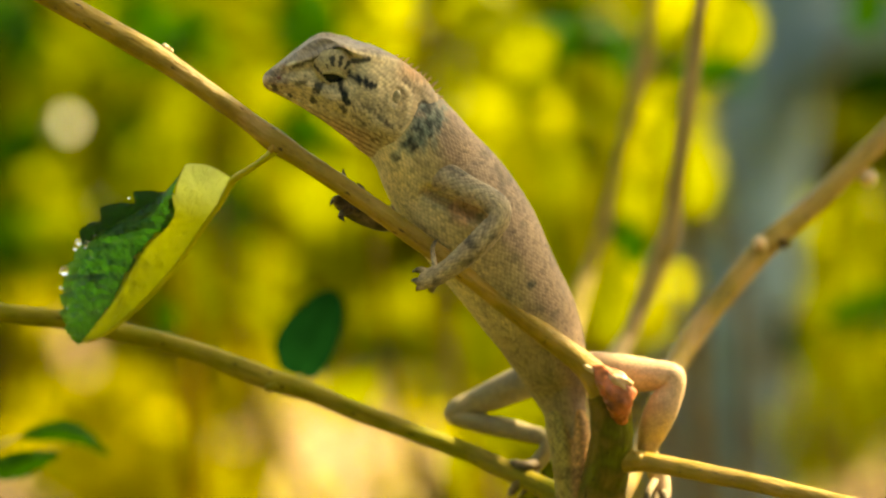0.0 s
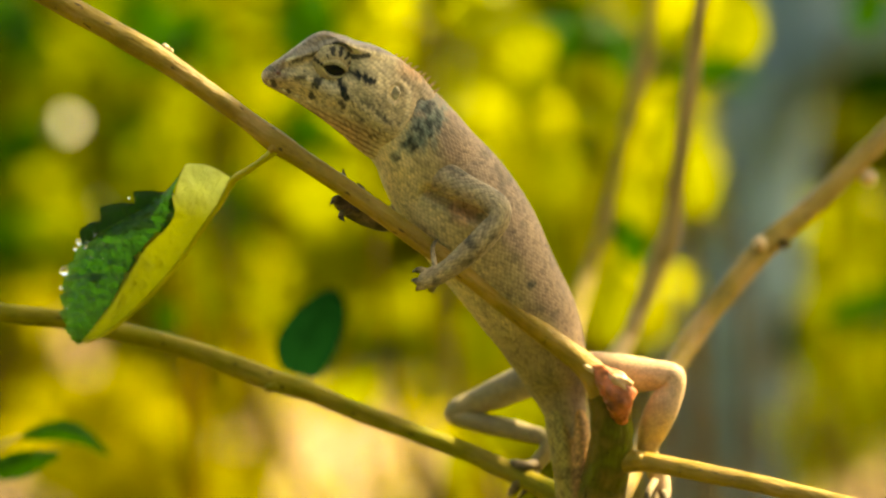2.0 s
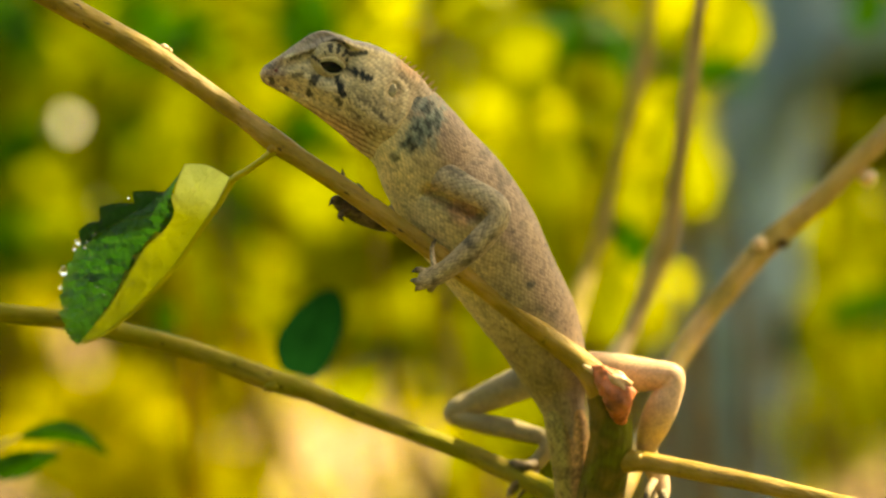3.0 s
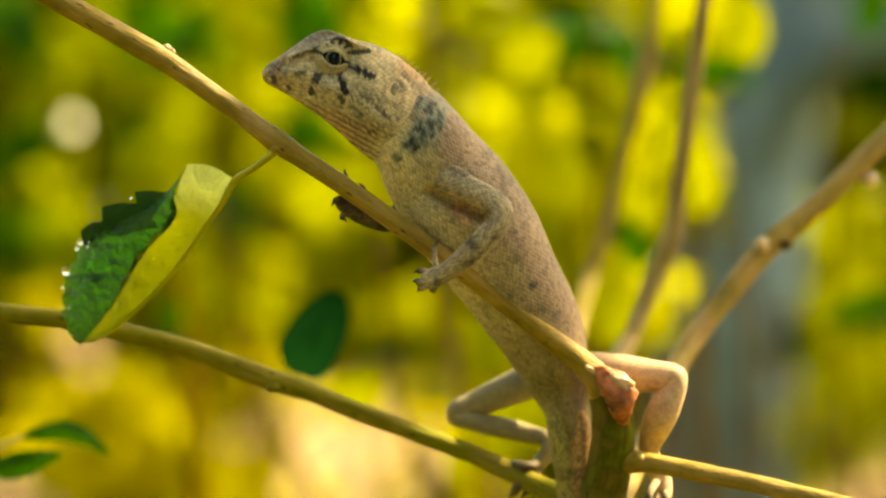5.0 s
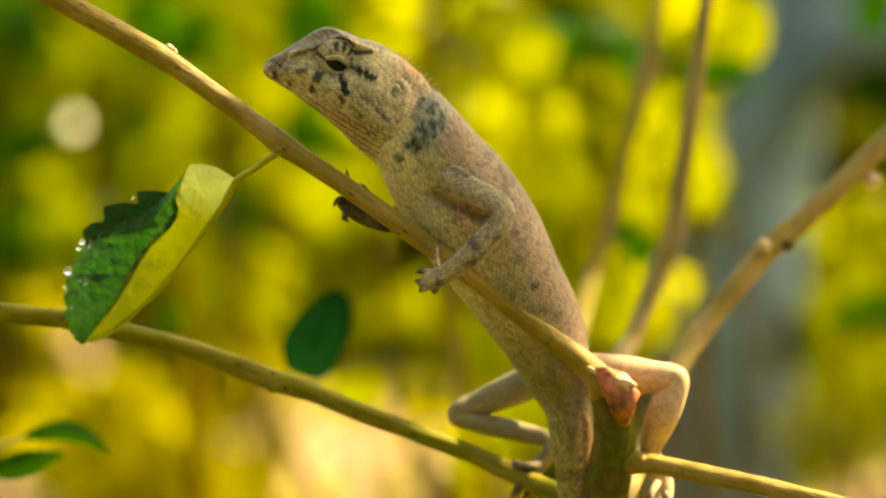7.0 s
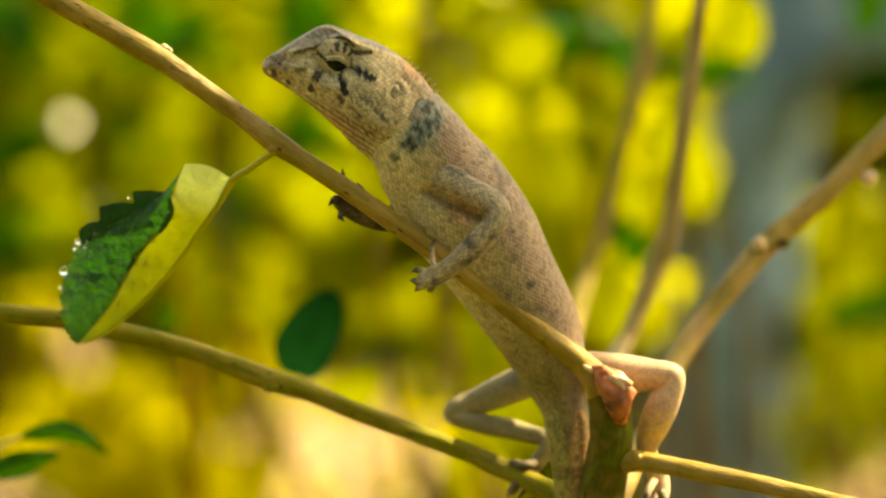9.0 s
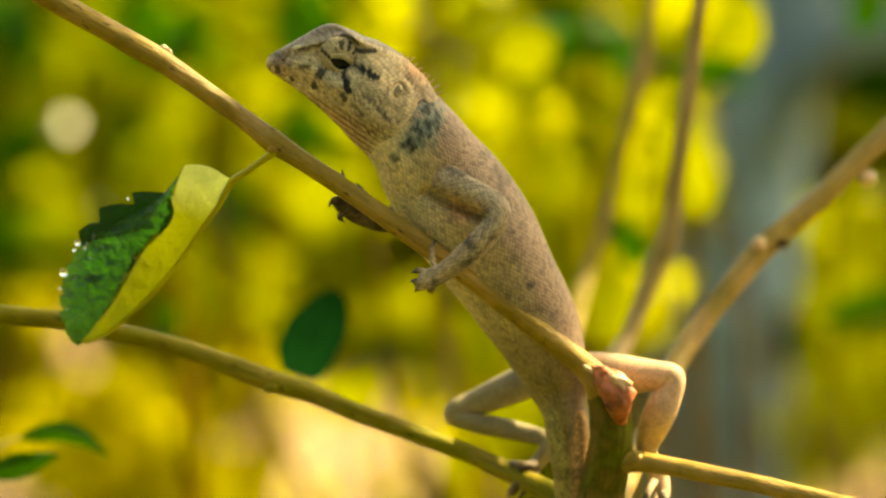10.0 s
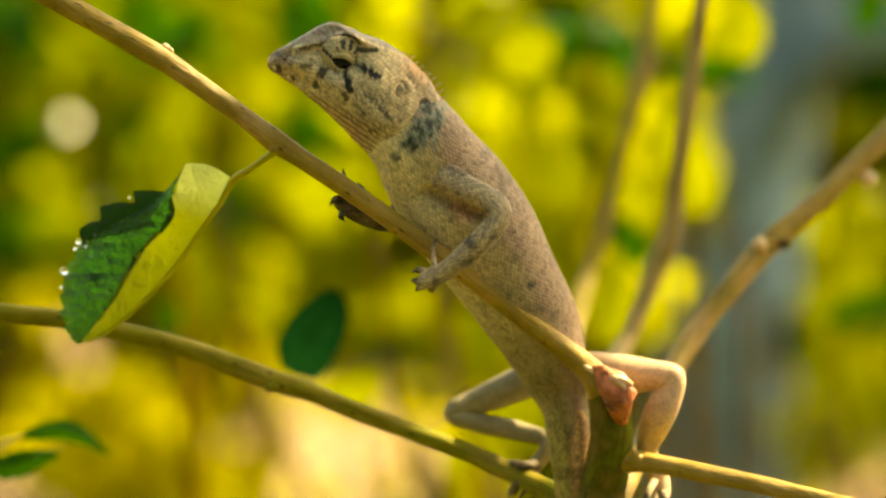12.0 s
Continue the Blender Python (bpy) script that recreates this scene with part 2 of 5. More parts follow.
DISC_LEAF = plain_material("cream leaf for a bright disc", (0.85, 0.8, 0.55), 0.5, 0.1, 200)
TRUNK = plain_material("blue-grey tree bark", (0.21, 0.285, 0.31), 0.9, 0.5, 12, spec=0.1, bump=0.01)
DEW = Nodes("dew water")
DEW.p.inputs["Base Color"].default_value = (1, 1, 1, 1)
DEW.p.inputs["Roughness"].default_value = 0.14
DEW.p.inputs["Transmission Weight"].default_value = 1.0
DEW.p.inputs["IOR"].default_value = 1.33
DEW = DEW.mat


# ---- building helpers ----
def part(name, bm, material, parent, label="", smooth=True):
    me = bpy.data.meshes.new(name)
    bm.normal_update()
    bm.to_mesh(me)
    bm.free()
    me.materials.append(material)
    if smooth:
        me.polygons.foreach_set("use_smooth", [True] * len(me.polygons))
    ob = new(name, me)
    if parent is not None:
        ob.parent = parent
    return tagged(ob, label)


def thing(name, m, label, category, group="", kind=""):
    ob = new(name)
    ob.empty_display_size = 0.01
    ob.matrix_world = m
    return tagged(ob, label, category, group, kind)


def spline(rows, n):
    """Catmull-Rom through rows of equal length: n rows in all."""
    a = np.array(rows, float)
    a = np.vstack([2 * a[0] - a[1], a, 2 * a[-1] - a[-2]])
    out = []
    for s in np.linspace(0, len(rows) - 1 - 1e-9, n):
        i = int(s)
        t = s - i
        p0, p1, p2, p3 = a[i:i + 4]
        out.append(0.5 * (2 * p1 + (p2 - p0) * t + (2 * p0 - 5 * p1 + 4 * p2 - p3) * t * t + (3 * p1 - p0 - 3 * p2 + p3) * t ** 3))
    return np.array(out)


def tube(rows, n=40, ring=20, rough=0.0, seed=0, ends=True, tint=None, shape=None, bm=None):
    """A loft in metres from rows in millimetres: x, y, z, half-width across, half-depth.
    tint(s, a, co) colours it; shape(s, a) scales the radius. s goes 0 to 1 along it, a round it (0: towards the camera)."""
    P = spline(rows, n)
    P[:, 3:] = np.maximum(P[:, 3:], 0.02)
    c = P[:, :3] * 1e-3
    d = np.gradient(c, axis=0)
    d /= np.linalg.norm(d, axis=1)[:, None]
    own = bm is None
    bm = bm or bmesh.new()
    uvl = bm.loops.layers.uv.verify()
    col = bm.verts.layers.float_color.get("tint") or bm.verts.layers.float_color.new("tint")
    length = np.concatenate([[0], np.cumsum(np.linalg.norm(np.diff(c, axis=0), axis=1))])
    rmean = float(np.mean(P[:, 3])) * 1e-3
    rings = []
    ref = Vector((0, -1, 0))
    for i in range(n):
        t = Vector(d[i])
        f = ref - t * ref.dot(t)
        if f.length < 0.2:
            f = Vector((1, 0, 0)) - t * t.x
        f.normalize()
        ref = f if abs(t.y) > 0.8 else Vector((0, -1, 0))
        side = t.cross(f)
        s = i / (n - 1)
        row = []
        for j in range(ring):
            a = 2 * math.pi * j / ring
            k = 1.0
            if shape:
                k *= shape(s, a)
            if rough:
                q = Vector(c[i]) * 260 + Vector((math.cos(a), math.sin(a), seed * 3.7)) * 0.8
                k *= 1 + rough * noise.noise(q)
            co = Vector(c[i]) + (f * math.cos(a) * P[i, 4] + side * math.sin(a) * P[i, 3]) * 1e-3 * k
            v = bm.verts.new(co)
            v[col] = (*(tint(s, a, co) if tint else (1, 1, 1)), 1)
            row.append(v)
        rings.append(row)
    for i in range(n - 1):
        for j in range(ring):
            k = (j + 1) % ring
            fc = bm.faces.new((rings[i][j], rings[i][k], rings[i + 1][k], rings[i + 1][j]))
            for lp, (ii, jj) in zip(fc.loops, ((i, j), (i, j + 1), (i + 1, j + 1), (i + 1, j))):
                lp[uvl].uv = (length[ii], jj / ring * 2 * math.pi * rmean)
    if ends:
        for row, flip in ((rings[0], False), (rings[-1], True)):
            fc = bm.faces.new(row if not flip else list(reversed(row)))
            for lp in fc.loops:
                lp[uvl].uv = (0, 0)
    return bm


def ball(rx, ry, rz, seg=16, m=None, wobble=0.0, seed=0):
    """An ellipsoid in millimetres."""
    bm = bmesh.new()
    bmesh.ops.create_uvsphere(bm, u_segments=seg, v_segments=max(6, seg // 2), radius=1.0)
    for v in bm.verts:
        k = 1 + wobble * noise.noise(v.co * 1.7 + Vector((seed, 0, 0)))
        v.co = Vector((v.co.x * rx, v.co.y * ry, v.co.z * rz)) * 1e-3 * k
    if m is not None:
        bm.transform(m)
    return bm


def mm(x, y, z):
    return Matrix.Translation((x * 1e-3, y * 1e-3, z * 1e-3))


def cone_claw(root, tip, r):
    a, b = np.array(root, float), np.array(tip, float)
    mid = (a + b) / 2 + np.array((0, 0, 0.25 * r))
    return tube([(*a, r, r), (*mid, r * 0.7, r * 0.7), (*b, 0.05, 0.05)], 8, 8)


def lerp(a, b, t):
    t = max(0.0, min(1.0, t))
    return tuple(p + (q - p) * t for p, q in zip(a, b))


def step01(e0, e1, x):
    t = max(0.0, min(1.0, (x - e0) / (e1 - e0)))
    return t * t * (3 - 2 * t)


def seg_dist(p, a, b):
    """Distance in the plane from p to the segment ab."""
    ax, ay = a
    bx, by = b
    dx, dy = bx - ax, by - ay
    t = max(0, min(1, ((p[0] - ax) * dx + (p[1] - ay) * dy) / (dx * dx + dy * dy + 1e-12)))
    return math.hypot(p[0] - ax - t * dx, p[1] - ay - t * dy)


# ---- ground ----
bm = bmesh.new()
bmesh.ops.create_grid(bm, x_segments=60, y_segments=60, size=60)
for v in bm.verts:
    v.co.z = 0.05 * noise.noise(v.co * 0.35) if v.co.length < 30 else 0
    if v.co.length > 55:
        v.co *= 30
tagged(part("ground", bm, ground_material(), None, "sunlit sandy soil under the bushes"), category="ground", kind="structure")

# ---- the lizard ----
lizard = thing("lizard", STATION @ mm(27.66, 24, -25.9), "brown garden lizard with black eye streaks clinging to a twig", "lizard")
BACK = (0.355, 0.25, 0.18)
FLANK = (0.44, 0.34, 0.185)
BELLY = (0.68, 0.55, 0.31)
BLACK = (0.014, 0.016, 0.014)
SOOT = (0.075, 0.075, 0.06)
TEAL = (0.2, 0.24, 0.2)
LIZ = Vector((27.66, 24, -25.9)) * 1e-3


def place(ob):
    """Set a part modelled at the station into the lizard's space."""
    ob.data.transform(Matrix.Translation(-LIZ))
    return ob


def patch(co, x, z, r, fray=0.5, seed=0.0):
    """How far a point lies in a frayed patch round (x, z), in millimetres: 0 to 1."""
    d = math.hypot(co.x * 1e3 - x, co.z * 1e3 - z) / r
    d += fray * noise.noise(Vector((co.x * 900, co.z * 900, seed))) + 0.35 * fray * noise.noise(Vector((co.x * 2300, co.z * 2300, seed)))
    return 1 - step01(0.75, 1.1, d)


def body_tint(s, a, co):
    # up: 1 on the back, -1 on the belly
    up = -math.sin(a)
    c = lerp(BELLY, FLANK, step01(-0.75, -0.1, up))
    # rear belly painted darker, for the shade under the body
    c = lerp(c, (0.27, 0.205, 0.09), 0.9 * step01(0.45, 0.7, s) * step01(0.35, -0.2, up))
    c = lerp(c, (0.56, 0.33, 0.2), 0.7 * patch(co, 3.6, 6.6, 2.6, 0.4, 2.0))
    c = lerp(c, BACK, step01(0.0, 0.5, up + 0.25 * noise.noise(co * 160)))
    pale = step01(0.38, 0.08, s) * step01(0.35, -0.4, up)
    c = lerp(c, (0.72, 0.6, 0.36), pale)
    blot = noise.noise(Vector((co.x * 170, co.y * 60, co.z * 170)))
    c = lerp(c, (0.15, 0.115, 0.08), 0.5 * step01(0.38, 0.55, blot) * step01(-0.5, 0.1, up))
    for x, z, r, k in ((16.1, -6.4, 0.8, 0.95), (13.1, -1.9, 1.2, 0.45), (17.4, -10.7, 1, 0.5), (10.6, 11.1, 1, 0.4), (7.8, 16.9, 1.2, 0.4), (14.6, 4.1, 0.9, 0.4), (20.1, -11.9, 1, 0.4), (12.1, -7.9, 0.9, 0.35), (18.1, -14.9, 1.2, 0.35),):
        c = lerp(c, SOOT, k * patch(co, x, z, r, 0.5, r))
    for x, z, r, k in ((-1.6, 23.3, 1.2, 0.8), (-2.8, 21.7, 1.2, 0.9), (-4.2, 26.1, 0.9, 0.85), (-2.1, 24.6, 1.3, 0.85), (-3.4, 20.6, 1.5, 0.95), (-4.8, 20.1, 1, 0.9), (-5.6, 18.4, 0.9, 0.9), (-1.9, 21.9, 0.8, 0.8), (-8.1, 16.6, 0.5, 0.7), (-7.2, 17.9, 0.5, 0.6),):
        c = lerp(c, TEAL, 0.6 * patch(co, x, z, r * 2.0, 0.7, r))
        c = lerp(c, BLACK, k * patch(co, x, z, r * 1.12, 1.6, r))
    return c


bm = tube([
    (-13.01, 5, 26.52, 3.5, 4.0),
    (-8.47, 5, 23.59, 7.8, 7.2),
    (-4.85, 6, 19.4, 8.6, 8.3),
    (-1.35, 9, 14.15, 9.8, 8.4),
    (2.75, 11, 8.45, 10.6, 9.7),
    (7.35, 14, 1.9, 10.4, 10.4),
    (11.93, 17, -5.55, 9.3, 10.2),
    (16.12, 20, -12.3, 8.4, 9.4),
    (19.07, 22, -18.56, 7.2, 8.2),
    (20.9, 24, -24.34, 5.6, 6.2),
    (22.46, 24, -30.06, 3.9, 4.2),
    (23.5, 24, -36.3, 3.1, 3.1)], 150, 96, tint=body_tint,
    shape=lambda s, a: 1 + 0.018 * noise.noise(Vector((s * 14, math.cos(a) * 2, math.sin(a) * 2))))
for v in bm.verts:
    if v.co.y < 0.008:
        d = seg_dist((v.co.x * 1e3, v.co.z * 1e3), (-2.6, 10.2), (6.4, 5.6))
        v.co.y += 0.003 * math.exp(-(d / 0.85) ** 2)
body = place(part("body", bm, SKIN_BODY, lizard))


def tail_tint(s, a, co):
    # right side orange as if sunlit, left olive as if in shade
    c = lerp((0.6, 0.34, 0.14), (0.34, 0.27, 0.08), step01(-0.25, 0.25, math.sin(a)))
    return lerp(c, (0.13, 0.09, 0.04), 0.6 * step01(0.1, 0.6, math.sin(s * 60)) * step01(0.2, 0.4, s))


def tail_shape(s, a):
    """Two swellings side by side at the tail's base."""
    return 1 + step01(0.5, 0.1, s) * (0.14 * abs(math.sin(a)) - 0.42 * math.exp(-(math.sin(a / 2 + 0.1) / 0.16) ** 2))


bm = tube([(21.9, 23.6, -28.4, 3.2, 3.6), (22.9, 23.4, -33.0, 3.5, 4.0), (23.4, 23.4, -38.2, 3.35, 3.7), (23.75, 24.6, -45.73, 2.9, 3.1), (23.65, 28, -58.51, 2.3, 2.3), (22.9, 36, -80.45, 1.7, 1.7),
           (24.33, 46, -124.79, 1.0, 1.0), (29.81, 48, -179.17, 0.3, 0.3)], 110, 48, tint=tail_tint, shape=tail_shape)
place(part("tail", bm, SKIN_LIMB, lizard))


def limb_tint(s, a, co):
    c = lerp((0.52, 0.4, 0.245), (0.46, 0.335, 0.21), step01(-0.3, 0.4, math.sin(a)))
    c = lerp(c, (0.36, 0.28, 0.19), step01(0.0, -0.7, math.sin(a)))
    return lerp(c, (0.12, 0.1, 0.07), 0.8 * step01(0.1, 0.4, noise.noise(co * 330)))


def shaded_limb_tint(s, a, co):
    # limb colour scaled down: a copy for limbs in shade
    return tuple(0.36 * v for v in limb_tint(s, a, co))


def tip_limb_tint(s, a, co):
    return lerp(limb_tint(s, a, co), (0.1, 0.075, 0.045), step01(0.2, 0.9, s))


def shaded_hind_tint(s, a, co):
    # darker and greyer than pale_limb_tint, for the hind leg in shade
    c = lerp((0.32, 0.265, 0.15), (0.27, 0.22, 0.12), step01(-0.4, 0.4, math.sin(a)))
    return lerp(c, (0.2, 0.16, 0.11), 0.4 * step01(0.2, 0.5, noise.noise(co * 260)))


def pale_limb_tint(s, a, co):
    c = lerp((0.64, 0.43, 0.27), (0.58, 0.42, 0.26), step01(-0.4, 0.4, math.sin(a)))
    c = lerp(c, (0.5, 0.35, 0.1), 0.8 * step01(0.5, 0.62, s) * step01(0.9, 0.78, s))
    return lerp(c, (0.34, 0.25, 0.17), 0.4 * step01(0.2, 0.5, noise.noise(co * 260)))


def limb(name, rows, tint, n=70, ring=36, label=""):
    skin = SKIN_PALE if tint in (pale_limb_tint, shaded_hind_tint) else SKIN_LIMB
    return place(part(name, tube(rows, n, ring, 0.03, 1, tint=tint), skin, lizard, label))


def toe(parent, rows, claw_tip, tint=limb_tint):
    t = part("toe", tube(rows, 16, 12, 0.06, tint=tint), SKIN_LIMB, parent)
    place(t)
    x, y, z, r, _ = rows[-1]
    place(part("claw", cone_claw((x, y, z), claw_tip, r * 0.7), CLAW, parent))
    return t


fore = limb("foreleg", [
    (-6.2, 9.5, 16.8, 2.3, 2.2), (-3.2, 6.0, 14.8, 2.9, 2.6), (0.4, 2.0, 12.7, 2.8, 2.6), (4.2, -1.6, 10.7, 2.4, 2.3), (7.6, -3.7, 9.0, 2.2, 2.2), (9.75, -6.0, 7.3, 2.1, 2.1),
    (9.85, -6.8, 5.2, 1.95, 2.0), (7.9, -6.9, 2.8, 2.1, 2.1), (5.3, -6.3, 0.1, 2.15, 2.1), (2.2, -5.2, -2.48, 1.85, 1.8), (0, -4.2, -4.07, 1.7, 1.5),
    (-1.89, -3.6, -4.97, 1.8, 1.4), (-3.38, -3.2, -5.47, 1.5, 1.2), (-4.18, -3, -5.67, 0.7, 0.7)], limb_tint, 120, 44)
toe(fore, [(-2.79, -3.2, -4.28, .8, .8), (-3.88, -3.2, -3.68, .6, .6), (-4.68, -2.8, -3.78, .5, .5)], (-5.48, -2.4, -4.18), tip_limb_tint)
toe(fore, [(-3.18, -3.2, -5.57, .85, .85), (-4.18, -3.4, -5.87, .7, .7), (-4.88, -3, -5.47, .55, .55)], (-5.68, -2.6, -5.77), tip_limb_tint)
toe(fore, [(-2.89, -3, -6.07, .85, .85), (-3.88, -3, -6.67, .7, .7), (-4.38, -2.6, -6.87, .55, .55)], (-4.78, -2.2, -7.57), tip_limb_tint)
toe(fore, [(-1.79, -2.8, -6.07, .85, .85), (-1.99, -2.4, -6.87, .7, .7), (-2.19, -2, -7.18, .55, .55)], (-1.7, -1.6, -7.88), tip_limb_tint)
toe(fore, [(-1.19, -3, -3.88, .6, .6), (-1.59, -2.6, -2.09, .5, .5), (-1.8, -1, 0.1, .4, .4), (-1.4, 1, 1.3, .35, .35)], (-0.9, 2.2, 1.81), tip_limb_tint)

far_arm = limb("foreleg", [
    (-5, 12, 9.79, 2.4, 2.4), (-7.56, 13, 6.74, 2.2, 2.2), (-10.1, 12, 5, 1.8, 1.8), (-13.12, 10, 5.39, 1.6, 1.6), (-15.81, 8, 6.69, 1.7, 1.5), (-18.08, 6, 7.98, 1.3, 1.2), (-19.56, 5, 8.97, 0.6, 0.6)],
    shaded_limb_tint, 60, 30, "foreleg reaching under the twig, darkened for shade")
toe(far_arm, [(-17.37, 6, 7.98, .7, .7), (-18.74, 4.5, 8.97, .6, .6), (-19.61, 3.5, 8.55, .5, .5)], (-20.2, 3, 7.54), shaded_limb_tint)
toe(far_arm, [(-16.56, 6, 6.97, .7, .7), (-17.92, 4, 6.34, .6, .6), (-18.19, 3, 5.53, .5, .5)], (-17.37, 2.6, 4.82), shaded_limb_tint)
toe(far_arm, [(-14.57, 7, 6.98, .7, .7), (-15.78, 7, 9.21, .5, .5), (-17.44, 5, 12, .45, .45), (-17.7, 3.5, 13.38, .4, .4)], (-17.79, 3, 14.37), shaded_limb_tint)
toe(far_arm, [(-13.07, 8, 6.18, .7, .7), (-13.58, 8, 8.71, .55, .55), (-14.34, 6, 10.4, .5, .5), (-14.52, 5, 10.99, .45, .45)], (-15.3, 4, 11.88), shaded_limb_tint)

hind = limb("hind_leg", [
    (22.54, 26, -23.68, 3.2, 3.2), (27.14, 24, -22.57, 3.6, 3.5), (32.24, 22, -22.81, 3.6, 3.4), (37.82, 20, -23.04, 3.0, 3.0), (40.9, 19, -23.01, 2.5, 2.6), (42.2, 18.5, -23.4, 2.1, 2.2),
    (41.8, 18.6, -25.67, 2.3, 2.3), (40.1, 19, -28.99, 3.0, 2.7), (38.44, 20, -32.96, 2.7, 2.5), (37.47, 21, -36.33, 2.0, 1.9), (38.15, 22, -38.67, 1.8, 1.7), (39.6, 22, -41.57, 1.9, 1.5), (40.16, 21, -44.61, 1.6, 1.3), (40.09, 20, -46.91, 0.6, 0.6)],
    pale_limb_tint, 110, 36, "pale pinkish hind leg")
toe(hind, [(38.85, 20, -42.26, .8, .8), (37.43, 17, -44.32, .7, .7), (37.17, 16, -46.1, .55, .55)], (37.17, 16, -47.33), tip_limb_tint)
toe(hind, [(40.09, 20, -44.33, .8, .8), (40.79, 18, -46.25, .7, .7), (40.52, 17, -48.43, .55, .55)], (40.31, 17, -49.77), tip_limb_tint)
toe(hind, [(39.33, 21, -44.4, .8, .8), (38.93, 18, -46.76, .7, .7), (38.67, 17, -48.74, .55, .55)], (38.46, 17, -50.08), tip_limb_tint)

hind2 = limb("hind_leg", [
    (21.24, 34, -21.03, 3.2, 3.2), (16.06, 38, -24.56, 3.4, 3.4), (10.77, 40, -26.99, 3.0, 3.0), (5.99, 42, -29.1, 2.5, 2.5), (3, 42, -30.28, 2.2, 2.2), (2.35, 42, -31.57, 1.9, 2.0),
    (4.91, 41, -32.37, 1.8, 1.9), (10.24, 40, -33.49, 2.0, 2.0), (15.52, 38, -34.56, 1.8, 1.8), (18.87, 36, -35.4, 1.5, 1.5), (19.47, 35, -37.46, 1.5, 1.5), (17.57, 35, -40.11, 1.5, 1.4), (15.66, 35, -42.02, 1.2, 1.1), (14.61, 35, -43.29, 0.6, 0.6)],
    shaded_hind_tint, 110, 34, "greyish hind leg out to the side, darkened for shade")
toe(hind2, [(17.3, 33, -40.2, 1.1, 1.1), (15.14, 31, -40.28, 1.0, 1.0), (13.06, 32, -39.92, .8, .8)], (12.05, 34, -39.84), shaded_limb_tint)
toe(hind2, [(16.67, 33, -41.04, 1.1, 1.1), (14.51, 31, -42.8, 1.0, 1.0), (12.87, 33, -45.26, .8, .8)], (12.07, 35, -46.46), shaded_limb_tint)
toe(hind2, [(17.54, 34, -41.1, .8, .8), (16.43, 32, -43.29, .7, .7), (14.88, 33, -45.47, .55, .55)], (13.84, 34, -47.02), shaded_limb_tint)

# -- the head: local x to the snout, y to the near side, z to the crown
HEAD0 = Matrix(((-0.951, 0, 0.309, 0), (0, -1, 0, 0), (0.309, 0, 0.951, 0), (0, 0, 0, 1)))
NECK = Vector((-3.93, 4, 22.75)) * 1e-3


def head_pose(rx, ry, rz, tx, tz):
    """The head turned by a rotation vector (degrees, about the station's axes) round the neck and shifted by millimetres."""
    v = Vector((radians(rx), radians(ry), radians(rz)))
    turn = Matrix.Rotation(v.length, 4, v.normalized()) if v.length > 1e-6 else Matrix.Identity(4)
    return Matrix.Translation(NECK - LIZ + Vector((tx, 0, tz)) * 1e-3) @ turn @ HEAD0


EYE = (18.35, 2.8, 5.85)
EYE_R = 4.12
HEAD_ROWS = [  # x, top, bottom, half-width
    (-6, -1.0, -5.0, 2.5), (-2, 3.8, -7.0, 4.2), (2, 7.2, -8.6, 6.1), (6, 9.0, -9.2, 7.5), (9.5, 10.0, -8.3, 8.1), (13, 10.4, -6.6, 7.8),
    (17, 9.9, -5.0, 7.1), (20.8, 9.55, -3.8, 6.1), (23.2, 8.5, -3.1, 5.1), (25.6, 5.9, -2.6, 4.2), (27.8, 3.2, -2.2, 3.1), (29.2, 1.5, -1.7, 2.0), (29.8, 0.5, -1.0, 0.9), (30.0, -0.1, -0.4, 0.15)]


